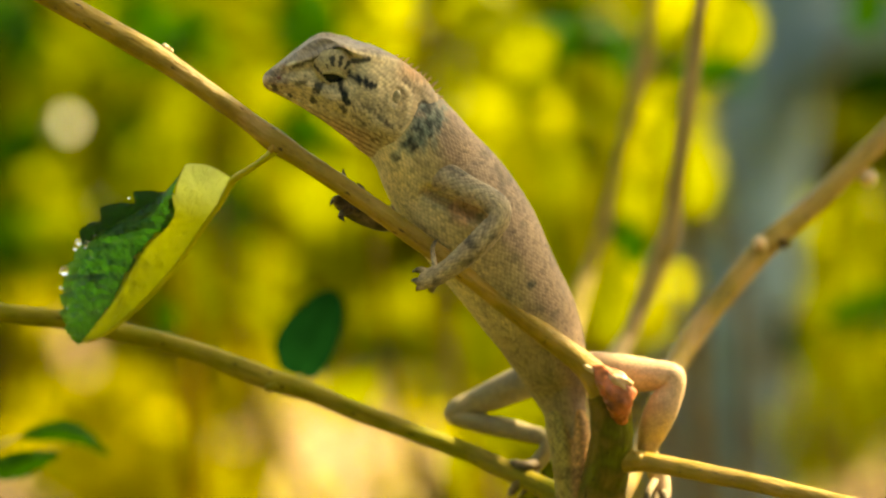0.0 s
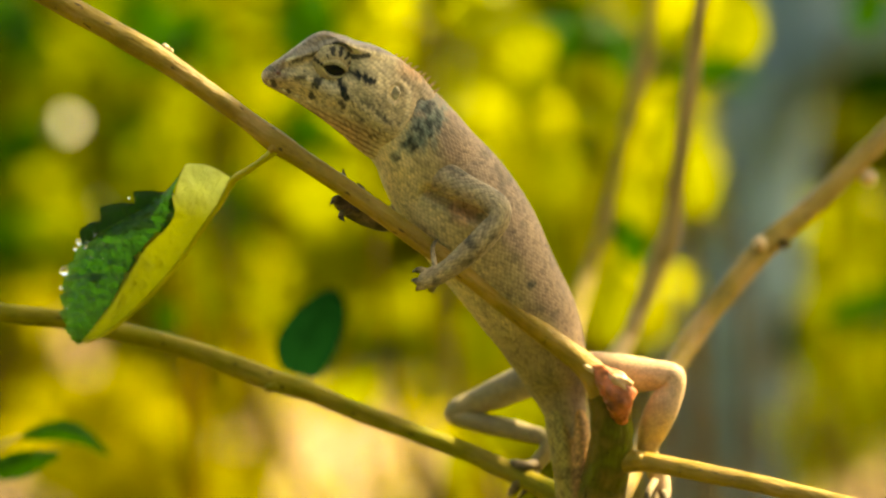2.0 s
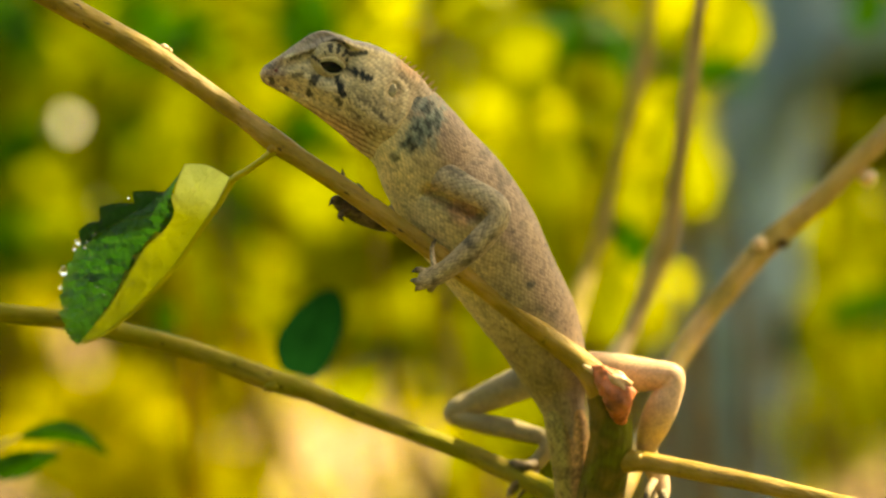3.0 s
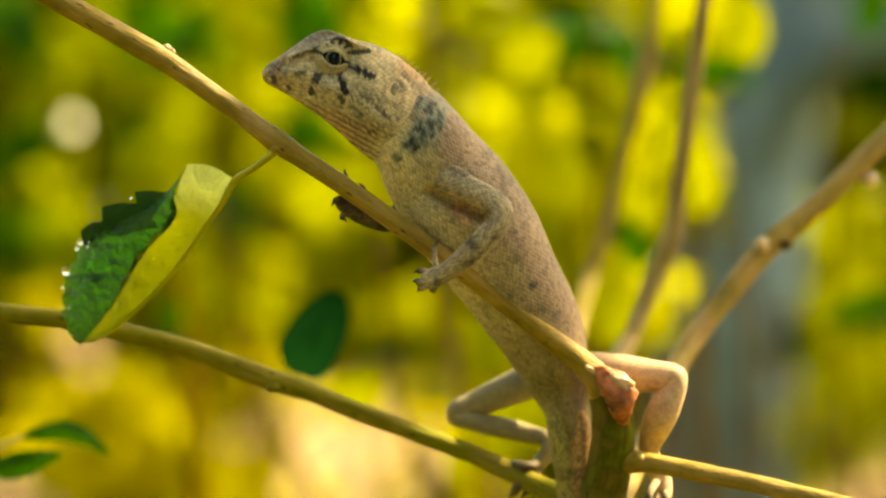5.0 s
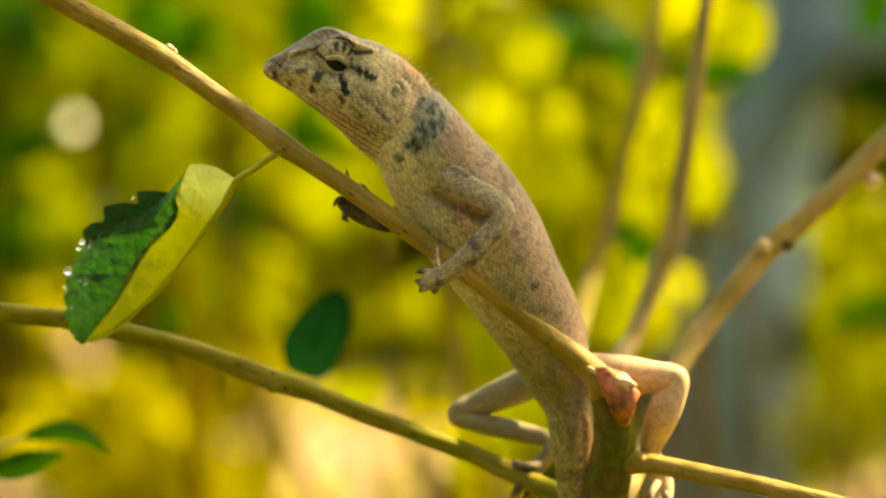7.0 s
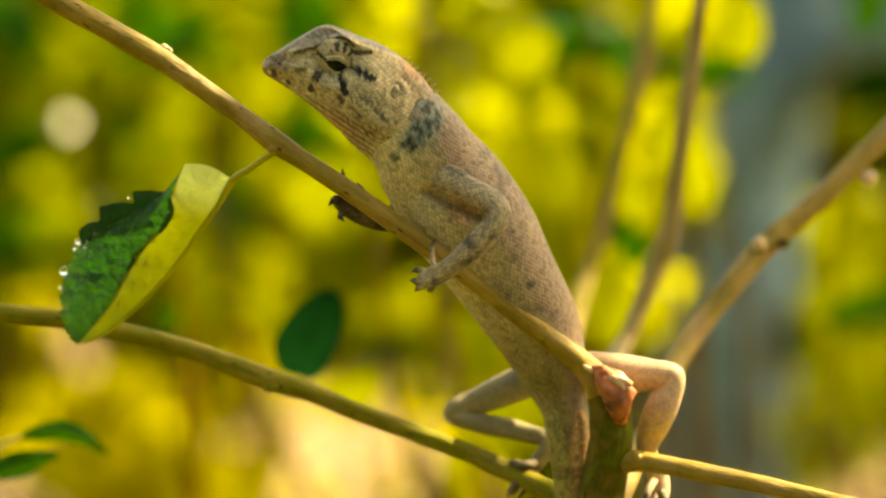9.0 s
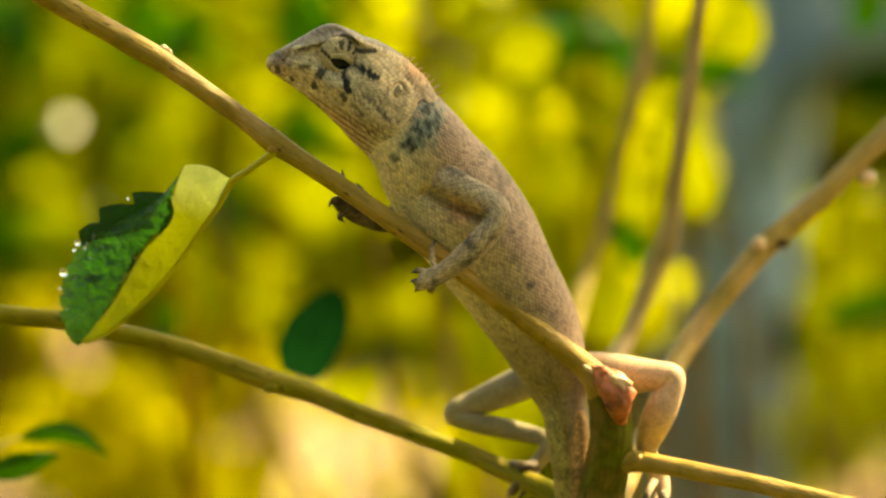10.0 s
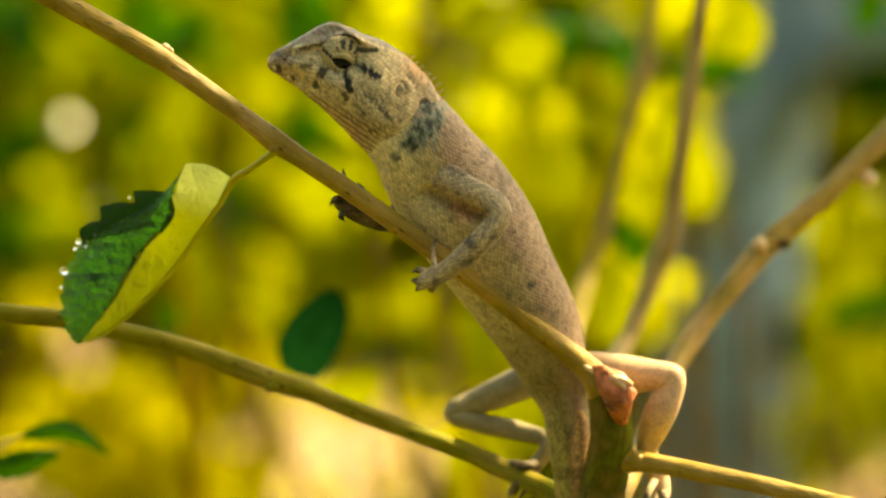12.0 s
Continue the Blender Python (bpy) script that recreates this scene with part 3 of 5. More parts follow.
def head_tint(x, y, z):
    """Colour zones of the head, by place in millimetres."""
    q = Vector((x * 0.55, z * 0.55, y * 0.2))
    n = noise.noise(q * 2.2)
    side = (0.62, 0.485, 0.28)
    top = (0.34, 0.27, 0.21)
    c = side
    c = lerp(c, (0.34, 0.24, 0.14), 0.7 * step01(12, 3, x) * step01(-2, 5, z))
    c = lerp(c, (0.6, 0.37, 0.19), 0.75 * step01(-2.5, -5.0, z) * step01(6, 11, x))
    c = lerp(c, (0.7, 0.58, 0.36), step01(10, 4, x) * step01(-3, -7, z))
    c = lerp(c, (0.43, 0.32, 0.215), step01(5, 0, x) * step01(-5, 1, z))
    c = lerp(c, (0.36, 0.27, 0.19), 0.7 * step01(23, 28, x))
    c = lerp(c, (0.24, 0.15, 0.1), 0.7 * step01(23.5, 27, x) * step01(-0.1, 0.25, n))
    c = lerp(c, (0.56, 0.27, 0.12), 0.6 * step01(9, 5, x) * step01(5.5, 8.5, z))
    # oblique dark flecks on the cheek
    g = noise.noise(Vector(((x - z) * 1.7, (x + z) * 0.42, 2.0)))
    c = lerp(c, (0.12, 0.1, 0.07), 0.75 * step01(0.2, 0.42, g) * step01(17, 12, x) * step01(2, 6, x) * step01(3.5, 1.5, z) * step01(-7, -4.5, z))
    # the line of the brow parts the grey crown from the cheek
    brow = 3.4 + (27 - x) * 0.62 if x > 17 else 9.6
    c = lerp(c, top, step01(brow - 0.2, brow + 0.5, z))
    # throat lines
    if z < -2.2 and x > 2:
        w = math.sin((z - 0.2 * x) * 7.0 + 1.5 * n)
        c = lerp(c, (0.17, 0.085, 0.035), 0.85 * step01(0.1, 0.85, w) * step01(-2.2, -3.5, z) * step01(3.5, 8, x))
    fray = 0.30 * noise.noise(Vector((x * 1.9, z * 1.9, 3.0))) + 0.14 * noise.noise(Vector((x * 4.5, z * 4.5, 9.0)))
    for (a, b, r, k) in HEAD_MARKS:
        d = seg_dist((x, z), a, b) / r + fray * 2.4
        c = lerp(c, BLACK, k * (1 - step01(0.9, 1.2, d)))
    for (a, b, r) in PALE_MARKS:
        c = lerp(c, (0.74, 0.66, 0.46), (1 if r < 0.4 else 0.25) * (1 - step01(0.6, 1.1, seg_dist((x, z), a, b) / r)))
    f = noise.noise(Vector((x * 2.0, z * 3.4, 5.0)))
    c = lerp(c, (0.1, 0.085, 0.06), 0.85 * step01(0.24, 0.44, f) * step01(2.0, 0.5, abs(z - 0.6) - 2.8) * step01(4, 12, x))
    return c


# pale scales on the snout's ridge and the lips
PALE_MARKS = [((26.34, 3.74), (25.17, 4.65), 0.3), ((28.59, -0.98), (28.12, -1.15), 0.25), ((25.53, -1.67), (25.18, -1.77), 0.25), ((23, -2.01), (22.56, -2.07), 0.25), ((20.82, -2.25), (20.29, -2.28), 0.25), ((20.53, 3.32), (20.08, 3.88), 0.25), ((3.9, 4.6), (3.4, 1), 0.5), ((3.4, 1), (3.9, -3.5), 0.5), ((17.2, 2.2), (19.2, 2.0), 0.45)]
HEAD_MARKS = [((21.58, 6.55), (20.46, 7.97), 0.25, 0.8),
    ((20.46, 7.97), (19.03, 9.06), 0.25, 0.8),
    ((19.03, 9.06), (16.97, 9.2), 0.3, 0.8),
    ((16.97, 9.2), (16.09, 8.75), 0.3, 0.8),
    ((15.55, 5.46), (10.87, 4.67), 0.6, 1),
    ((17.04, 4.24), (14.54, 0.74), 0.6, 1),
    ((20.03, 2.11), (20.23, 1.1), 0.7, 0.9),
    ((19.39, 3.69), (19.46, 2.93), 0.5, 0.85),
    ((21.72, 5.03), (19.59, 6.25), 0.45, 1),
    ((16.2, 7.46), (12.84, 8.76), 0.4, 0.9),
    ((20.43, -0.86), (20.31, -1.24), 0.5, 0.9),
    ((24.52, -1.55), (24.36, -1.71), 0.4, 0.8),
    ((23.8, 1.1), (22.66, 1.78), 0.4, 0.7),
    ((15.09, -0.49), (14.59, -1.06), 0.5, 0.85),
    ((8.57, -0.16), (5.77, -1.35), 0.35, 0.6),
    ((12.91, -1.36), (10.29, -2.29), 0.3, 0.6),
    ((4.28, -1.39), (3.32, 0.5), 0.3, 0.5),
    ((25.3, 3.77), (20.69, 7.05), 0.3, 0.8),
    ((27.61, -0.77), (27.27, -1.18), 0.5, 0.75),
    ((11.38, 1.03), (9.7, 0.74), 0.4, 0.55),
    ((5.76, 7.06), (4.7, 6.36), 0.5, 0.5),
    ((4.46, -4.08), (2.57, -5.04), 0.4, 0.4),
    ((28.26, 1.23), (28.92, 1.33), 0.4, 0.6),
    ((-0.68, 1.8), (-2.35, 0.87), 0.7, 0.85),
    ((-0.12, -1.33), (-2.14, -1.72), 1, 0.95),
    ((-1.69, -2.92), (-0.48, -3.73), 0.7, 0.8),
    ((-2.07, 1.72), (-3.07, -0.05), 0.5, 0.6),
    ((0.47, 0.16), (-0.31, -0.63), 0.5, 0.6),
    ((1.37, 3.24), (0.7, 3.14), 0.8, 0.85),
    ((-0.93, -1.9), (0.12, -2.88), 1.1, 0.95),
    ((0.32, -4.52), (0.45, -4.77), 0.8, 0.9),
    ((-1.83, -0.14), (-1.99, -0.3), 0.5, 0.85),
    ((-0.75, 2.56), (-1.25, 2.3), 0.8, 0.8),
    ((-0.32, 0.63), (-0.6, 0.41), 0.4, 0.8),
    ((1.56, -5.55), (1.4, -5.71), 0.4, 0.7),
    ((2.08, -7.19), (1.92, -7.35), 0.4, 0.7)]


def build_head():
    bm = bmesh.new()
    uvl = bm.loops.layers.uv.verify()
    col = bm.verts.layers.float_color.new("tint")
    n, ring = 190, 168
    P = spline(HEAD_ROWS, n)
    rings = []
    for x, zt, zb, w in P:
        mid, h = (zt + zb) / 2, max((zt - zb) / 2, 0.05)
        row = []
        for j in range(ring):
            a = 2 * math.pi * j / ring
            ca, sa = math.cos(a), math.sin(a)
            flat = step01(9, 15, x) * step01(29.5, 26, x) * step01(-0.1, 0.2, sa)
            y = w * math.copysign(abs(ca) ** (0.78 - 0.34 * flat), ca)
            z = mid + h * math.copysign(abs(sa) ** (0.85 - 0.5 * flat), sa)
            up = (z - mid) / h
            # sides lean in towards the crown, jaw narrower than the cheek
            y *= 1 - (0.19 - 0.11 * step01(13, 16, x) * step01(24.5, 21, x)) * step01(0.1, 0.95, up) - 0.32 * step01(-0.15, -1.0, up)
            s = math.copysign(1, y)
            edge = min(1, abs(y) / 1.5)
            mouth = math.exp(-((z + 1.75 - 0.05 * (x - 20)) / 0.17) ** 2) * step01(11, 13.5, x) * step01(30, 28.5, x)
            y -= s * 0.32 * mouth * edge
            brow = 3.4 + (27 - x) * 0.62
            if x > 9:
                y += s * (0.45 + 0.95 * math.exp(-((x - 19) / 4.0) ** 2)) * edge * math.exp(-((z - min(brow, 9.3)) / 0.6) ** 2) * step01(29, 26, x) * step01(4, 17, x)
                y -= s * 0.55 * edge * math.exp(-((z - brow + 1.9) / 1.0) ** 2) * step01(29, 26, x) * step01(20, 23, x)
            # socket round the eye, jowl behind the jaw, sunk eardrum
            de = math.hypot(x - EYE[0], z - EYE[2])
            y -= s * edge * 1.9 * math.exp(-(de / 4.1) ** 4) * step01(9.7, 8.3, z)
            z += 1.45 * math.exp(-((abs(y) - w * 0.8) / 1.5) ** 2) * math.exp(-((x - 21.5) / 4.2) ** 2) * step01(0.5, 0.9, up)
            y += s * edge * 0.5 * math.exp(-((x - 7) / 3.2) ** 2 - ((z + 2.2) / 2.6) ** 2)
            fold = x - 0.05 * (z - 1) ** 2
            y += s * edge * (0.22 * math.exp(-((fold - 3.8) / 1.1) ** 2) - 0.45 * math.exp(-((fold - 1.7) / 0.9) ** 2)) * step01(-7, -4, z) * step01(6.5, 4.5, z)
            dd = math.hypot((x - 6.3) / 1.2, (z - 3.9) / 1.5)
            y += s * edge * (0.14 * math.exp(-((dd - 1.25) / 0.3) ** 2) - 0.4 * math.exp(-dd ** 4))
            k = 0.10 * noise.noise(Vector((x * 0.9, y * 0.9, z * 0.9))) + 0.05 * noise.noise(Vector((x * 2.5, y * 2.5, z * 2.5)))
            y += s * k * edge
            z += k * (1 - edge) + 0.5 * k
            v = bm.verts.new(Vector((x, y, z)) * 1e-3)
            v[col] = (*head_tint(x, y, z), 1)
            row.append(v)
        rings.append(row)
    for i in range(n - 1):
        for j in range(ring):
            k = (j + 1) % ring
            fc = bm.faces.new((rings[i][j], rings[i + 1][j], rings[i + 1][k], rings[i][k]))
            for lp in fc.loops:
                co = lp.vert.co
                lp[uvl].uv = (co.x + 0.3 * co.y, co.z + 0.6 * co.y)
    bm.faces.new(list(reversed(rings[-1])))
    bm.faces.new(rings[0])
    bmesh.ops.recalc_face_normals(bm, faces=bm.faces)
    return bm


head = part("head", build_head(), SKIN_HEAD, lizard)
head.matrix_basis = head_pose(0, 0, 0, 0, 0)


OPEN, WIDE = 18.0, 1.85   # half the height of the lids' opening, degrees, and its width in heights


def build_lid(r):
    """The granular dome over the eye with its spindle-shaped opening; its pole looks along local y."""
    bm = bmesh.new()
    uvl = bm.loops.layers.uv.verify()
    col = bm.verts.layers.float_color.new("tint")
    nr, na = 46, 120
    rings = []
    for i in range(nr):
        row = []
        for j in range(na):
            a = 2 * math.pi * j / na
            ca, sa = math.cos(a), math.sin(a)
            hole = radians(OPEN) / (abs(ca / WIDE) ** 1.45 + abs(sa / 1.0) ** 1.45) ** (1 / 1.45)
            th = hole + (radians(112) - hole) * (i / (nr - 1)) ** 1.25
            deg = math.degrees(th - hole)
            rr = r * (1 + 0.035 * math.exp(-((deg - 4) / 3.2) ** 2) - 0.03 * math.exp(-((deg - 10) / 2.2) ** 2) - 0.05 * step01(2.0, 0, deg))
            x, z, y = rr * math.sin(th) * ca, rr * math.sin(th) * sa, rr * math.cos(th)
            c = lerp((0.5, 0.39, 0.21), (0.6, 0.5, 0.28), math.exp(-((deg - 3.5) / 2.6) ** 2))
            f = noise.noise(Vector((x * 1.6, y * 1.6, z * 1.6)))
            c = lerp(c, BLACK, 0.9 * step01(1.0, 0.2, deg))
            ang = math.degrees(a) % 360
            for m0, w, d0, d1 in ((43, 4.0, 14, 24), (66, 7.0, 18, 44), (93, 6.5, 18, 46), (119, 7.0, 18, 44), (143, 5.0, 16, 26)):
                off = abs((ang - m0 + 180) % 360 - 180) / w + 0.9 * f
                c = lerp(c, BLACK, 0.92 * (1 - step01(0.7, 1.2, off)) * step01(d0 - 2, d0 + 1, deg) * step01(d1 + 3, d1, deg))
            # corner streaks and dark ring under the lower lid
            for m0, w in ((2, 6.5), (180, 7.0)):
                off = abs((ang - m0 + 180) % 360 - 180) / w + 0.8 * f
                c = lerp(c, BLACK, 0.95 * (1 - step01(0.6, 1.2, off)) * step01(45, 30, deg))
            low = step01(205, 225, ang) * step01(335, 318, ang)
            c = lerp(c, BLACK, 0.35 * low * math.exp(-((deg - 10.5 + 3 * f) / 2.0) ** 2))
            v = bm.verts.new(Vector((x, y, z)) * 1e-3)
            v[col] = (*c, 1)
            row.append(v)
        rings.append(row)
    for i in range(nr - 1):
        for j in range(na):
            k = (j + 1) % na
            fc = bm.faces.new((rings[i][j], rings[i][k], rings[i + 1][k], rings[i + 1][j]))
            for lp in fc.loops:
                lp[uvl].uv = (lp.vert.co.x, lp.vert.co.z)
    bmesh.ops.recalc_face_normals(bm, faces=bm.faces)
    return bm


def eye_pose(az, el, far=False):
    """The eye's turn in the head: az towards the neck, el towards the crown, in degrees."""
    turn = Matrix.Rotation(radians(az), 4, 'Z') @ Matrix.Rotation(radians(el), 4, 'X')
    if far:
        return mm(EYE[0], -EYE[1] + 0.5, EYE[2] - 0.4) @ Matrix.Rotation(math.pi, 4, 'Z') @ turn
    return mm(*EYE) @ turn


def build_brow_lid(r):
    """The movable upper lid: a slip of the dome just above the opening."""
    bm = bmesh.new()
    uvl = bm.loops.layers.uv.verify()
    col = bm.verts.layers.float_color.new("tint")
    rows = []
    for i in range(14):
        u = i / 13
        row = []
        for j in range(49):
            a = radians(4 + 172 * j / 48)
            edge = radians(OPEN) / (abs(math.cos(a) / WIDE) ** 1.45 + abs(math.sin(a) / 1.0) ** 1.45) ** (1 / 1.45)
            th = edge * (1.0 - 0.06) + (u - 0.1) * radians(13) * math.sin(a) ** 0.6
            rr = r * (1.012 + 0.012 * math.sin(math.pi * u))
            x, z, y = rr * math.sin(th) * math.cos(a), rr * math.sin(th) * math.sin(a), rr * math.cos(th)
            v = bm.verts.new(Vector((x, y, z)) * 1e-3)
            v[col] = (*lerp(BLACK, (0.46, 0.39, 0.2), step01(0.0, 0.22, u)), 1)
            row.append(v)
        rows.append(row)
    for i in range(13):
        for j in range(48):
            fc = bm.faces.new((rows[i][j], rows[i][j + 1], rows[i + 1][j + 1], rows[i + 1][j]))
            for lp in fc.loops:
                lp[uvl].uv = (lp.vert.co.x, lp.vert.co.z)
    bmesh.ops.recalc_face_normals(bm, faces=bm.faces)
    bmesh.ops.solidify(bm, geom=bm.faces[:], thickness=0.00012)
    return bm


lid = part("eyelid", build_lid(EYE_R), SKIN_LID, head, "pale granular eyelid with black rays")
lid.matrix_basis = eye_pose(0, 0)
far_lid = part("eyelid", build_lid(EYE_R), SKIN_LID, head, "pale granular eyelid with black rays")
far_lid.matrix_basis = eye_pose(0, -10, True)
for far in (False, True):
    bm = ball(EYE_R * 0.95, EYE_R * 0.95, EYE_R * 0.95, 40)
    eb = part("eyeball", bm, EYE_BLACK, head, "glossy black eye")
    eb.matrix_basis = eye_pose(0, 0, far)
    bm = bmesh.new()
    bmesh.ops.create_cone(bm, segments=40, radius1=0.354e-3 * EYE_R * 0.93, radius2=0.323e-3 * EYE_R * 0.93, depth=0.00012, cap_ends=False)
    bm.transform(Matrix.Translation((0, EYE_R * 0.901e-3, 0)) @ Matrix.Rotation(-math.pi / 2, 4, 'X'))
    bmesh.ops.solidify(bm, geom=bm.faces[:], thickness=0.00007)
    ir = part("iris_ring", bm, IRIS, head, "thin pale gold iris ring")
    ir.matrix_basis = eye_pose(0, 0, far)
    if not far:
        near_ball, near_iris = eb, ir
upper = part("upper_eyelid", build_brow_lid(EYE_R), SKIN_LID, head, "drooping pale upper eyelid")
upper.matrix_basis = eye_pose(0, 0)
for s in (1, -1):
    bm = ball(0.8, 0.25, 1.1, 24, wobble=0.3, seed=3)
    ed = part("eardrum", bm, EARDRUM, head, "pale round eardrum")
    ed.matrix_basis = mm(6.3, s * 6.85, 3.9)
    bm = ball(0.42, 0.25, 0.32, 16)
    no = part("nostril", bm, NOSTRIL, head, "small dark nostril")
    no.matrix_basis = mm(27.2, s * 3.3, 1.0)
# the crest of spines over the nape
rng = random.Random(4)
for i in range(13):
    x = 8.5 - i * 0.95
    zt = float(np.interp(x, [r[0] for r in HEAD_ROWS], [r[1] for r in HEAD_ROWS]))
    hgt = 0.6 + 0.6 * rng.random() + 0.2 * math.sin(i)
    bm = cone_claw((0, 0, -0.3), (-0.7 - 0.4 * rng.random(), rng.uniform(-.2, .2), hgt), 0.3)
    sp = part("crest_spine", bm, SPINE, head, "orange-tipped crest spine")
    sp.matrix_basis = mm(x, rng.uniform(-0.3, 0.3), zt - 0.1)

# ---- the shrub that the lizard clings to ----
shrub = thing("shrub", Matrix.Translation((0.03, 0.02, 0.0)), "slender tan-twigged shrub with a few serrated leaves", "shrub")
TO_SHRUB = Matrix.Translation((-0.03, -0.02, 0.0)) @ STATION


def sprig(name, rows, mat, n=60, ring=20, rough=0.05, seed=0, parent=None, label=""):
    bm = tube(rows, n, ring, rough, seed)
    bm.transform(TO_SHRUB)
    return part(name, bm, mat, parent or shrub, label)


def knob(parent, name, at, r, mat, label="", squash=0.8, seed=0):
    bm = ball(r, r, r * squash, 14, mm(*at), 0.25, seed)
    bm.transform(TO_SHRUB)
    return part(name, bm, mat, parent, label)


main_branch = sprig("branch", [
    (-93.14, -8, 58.02, 2.2, 2.2), (-67.94, -4, 43.81, 2.05, 2.05), (-59.1, -3, 38.9, 2.0, 2.0), (-51.05, -1.8, 34.3, 2.1, 2.1), (-47.29, -1.4, 31.93, 1.9, 1.9), (-37.97, -0.5, 25.28, 1.75, 1.75), (-33.4, 0, 21.9, 1.8, 1.8), (-29.7, 0, 19.1, 2.1, 2.0), (-25.42, 0.5, 16.21, 1.75, 1.75), (-18.93, 1, 11.92, 1.7, 1.7),
    (-10.03, 2, 5.72, 1.75, 1.75), (-3.42, 3.5, 0.91, 1.75, 1.75), (3.23, 6, -3.84, 1.75, 1.75), (10.96, 9, -9.74, 1.85, 1.85), (18.77, 12, -15.71, 2.0, 2.0), (25.17, 14, -20.67, 2.3, 2.3), (28.29, 15, -24.29, 2.8, 2.8), (30.85, 17, -30.75, 3.2, 3.2)], BARK, 190, 28, 0.03, 1)
stem = sprig("stem", [
    (27.47, 15, -21.93, 2.0, 2.0), (29.57, 16, -26.59, 3.4, 3.6), (30.75, 17, -32.8, 4.0, 4.0), (30.02, 19, -40.13, 4.1, 4.1), (28.61, 22, -50.69, 4.4, 4.4), (26.88, 30, -100.7, 4.6, 4.6), (29.9, 50, -277.22, 5.2, 5.2),
    (23.76, 60, -611.49, 6.0, 6.0), (20.34, -60, -1004.31, 7.0, 7.0)], BARK_STEM, 160, 28, 0.06, 2, label="green woody main stem")
low_branch = sprig("branch", [
    (-104.3, 36, -8.59, 1.6, 1.6), (-83.1, 36, -11.87, 1.75, 1.75), (-71.44, 36, -13.25, 1.75, 1.75), (-60.84, 36, -15.48, 1.85, 1.8), (-48.12, 36, -18.66, 1.8, 1.8), (-37.52, 36, -22.58, 2.0, 2.0), (-31.69, 36, -24.7, 2.0, 2.0), (-23.74, 36, -27.35, 1.8, 1.8), (-15.26, 36, -30.85, 1.8, 1.8),
    (-4.66, 36, -34.66, 1.75, 1.75), (4.87, 35, -38.21, 1.8, 1.8), (12.24, 33, -41.46, 1.9, 1.9), (20.02, 29, -44.97, 2.1, 2.1), (27.62, 23, -48.39, 2.4, 2.4)], BARK_GREEN, 130, 22, 0.05, 3, label="olive-green side branch")
right_twig = sprig("branch", [
    (29.51, 19, -39.31, 2.0, 2.0), (33.52, 17, -38.56, 2.2, 2.2), (38.54, 15, -38.85, 1.8, 1.8), (47.61, 13, -40.56, 1.75, 1.75), (57.73, 12, -42.53, 1.65, 1.65), (68.84, 11, -45.11, 1.6, 1.6), (92.82, 8, -50.57, 1.5, 1.5)], BARK, 90, 22, 0.06, 4)
back_branch = sprig("branch", [
    (31.35, 25, -48.33, 2.2, 2.2), (39.43, 50, -35.1, 2.2, 2.2), (46.51, 74, -22.35, 2.3, 2.3), (56.54, 84, -9.58, 2.3, 2.3), (66.24, 90, 1.03, 2.5, 2.5), (77.26, 96, 9.98, 2.3, 2.3), (91.73, 102, 23.75, 2.2, 2.2), (114.31, 110, 45.09, 2.1, 2.1)], BARK, 110, 20, 0.06, 5)
twig_a = sprig("branch", [(32.2, 95, -34.63, 2, 2), (38.36, 140, -23.31, 2.1, 2.1), (42.25, 150, -16.75, 2.1, 2.1), (47.31, 155, -4.28, 2.4, 2.4), (50.08, 155, 1.64, 2.6, 2.6), (51.09, 155, 7.68, 2.1, 2.1), (53.23, 155, 24.03, 2, 2), (55.62, 155, 40.39, 1.9, 1.9), (57.38, 155, 55.49, 1.8, 1.8), (60.15, 155, 83.18, 1.5, 1.5), (63.25, 150, 130.12, 0.5, 0.5)], BARK_TWIG, 90, 18, 0.06, 6)
twig_b = sprig("branch", [(29.15, 70, -40.09, 2, 2), (30.94, 240, -27.86, 1.8, 1.8), (36.81, 280, -9.39, 1.8, 1.8), (42.24, 280, 6.75, 1.8, 1.8), (47.08, 280, 28.01, 1.9, 1.9), (50.75, 280, 42.68, 2.4, 2.4), (52.65, 280, 52.95, 2.1, 2.1), (54.71, 280, 64.68, 2, 2), (58.08, 280, 94.01, 1.8, 1.8), (60.67, 275, 151.81, 0.5, 0.5)], BARK_TWIG, 90, 18, 0.06, 7)
thin_twig = sprig("branch", [(-83.81, 520, -197.68, 5, 5), (-87.8, 600, -111.8, 5, 5), (-91.76, 640, -74.19, 4.5, 4.5), (-94.92, 660, -52.29, 4.5, 4.5), (-97.92, 680, -33.92, 4, 4), (-100.19, 690, -21.29, 3, 3), (-104.87, 700, 2.38, 1.5, 1.5)], BARK_DARK, 60, 14, 0.06, 8)

# leaf scars, buds and the broken stub
knob(main_branch, "scar_or_lit_bark", (-49.08, -1.5, 35.5), 0.85, BUD, "pale flaky leaf scar", 0.9, 1)
knob(main_branch, "scar_or_lit_bark", (-48.18, -1.5, 34.9), 0.6, BUD, "pale flaky leaf scar", 1.2, 2)
knob(main_branch, "scar_or_lit_bark", (-29.94, -0.9, 17.9), 1.1, BARK, "", 0.9, 3)
knob(back_branch, "leaf_bud", (64.12, 87, 1.15), 1.6, BUD, "round pale bud", 0.95, 3)
knob(back_branch, "leaf_bud", (87.49, 99, 14.56), 1.8, BUD, "round pale bud", 0.95, 4)
knob(back_branch, "scar_or_lit_bark", (69.26, 88, 1.26), 1.4, BARK_BUSH, "", 0.8, 5)
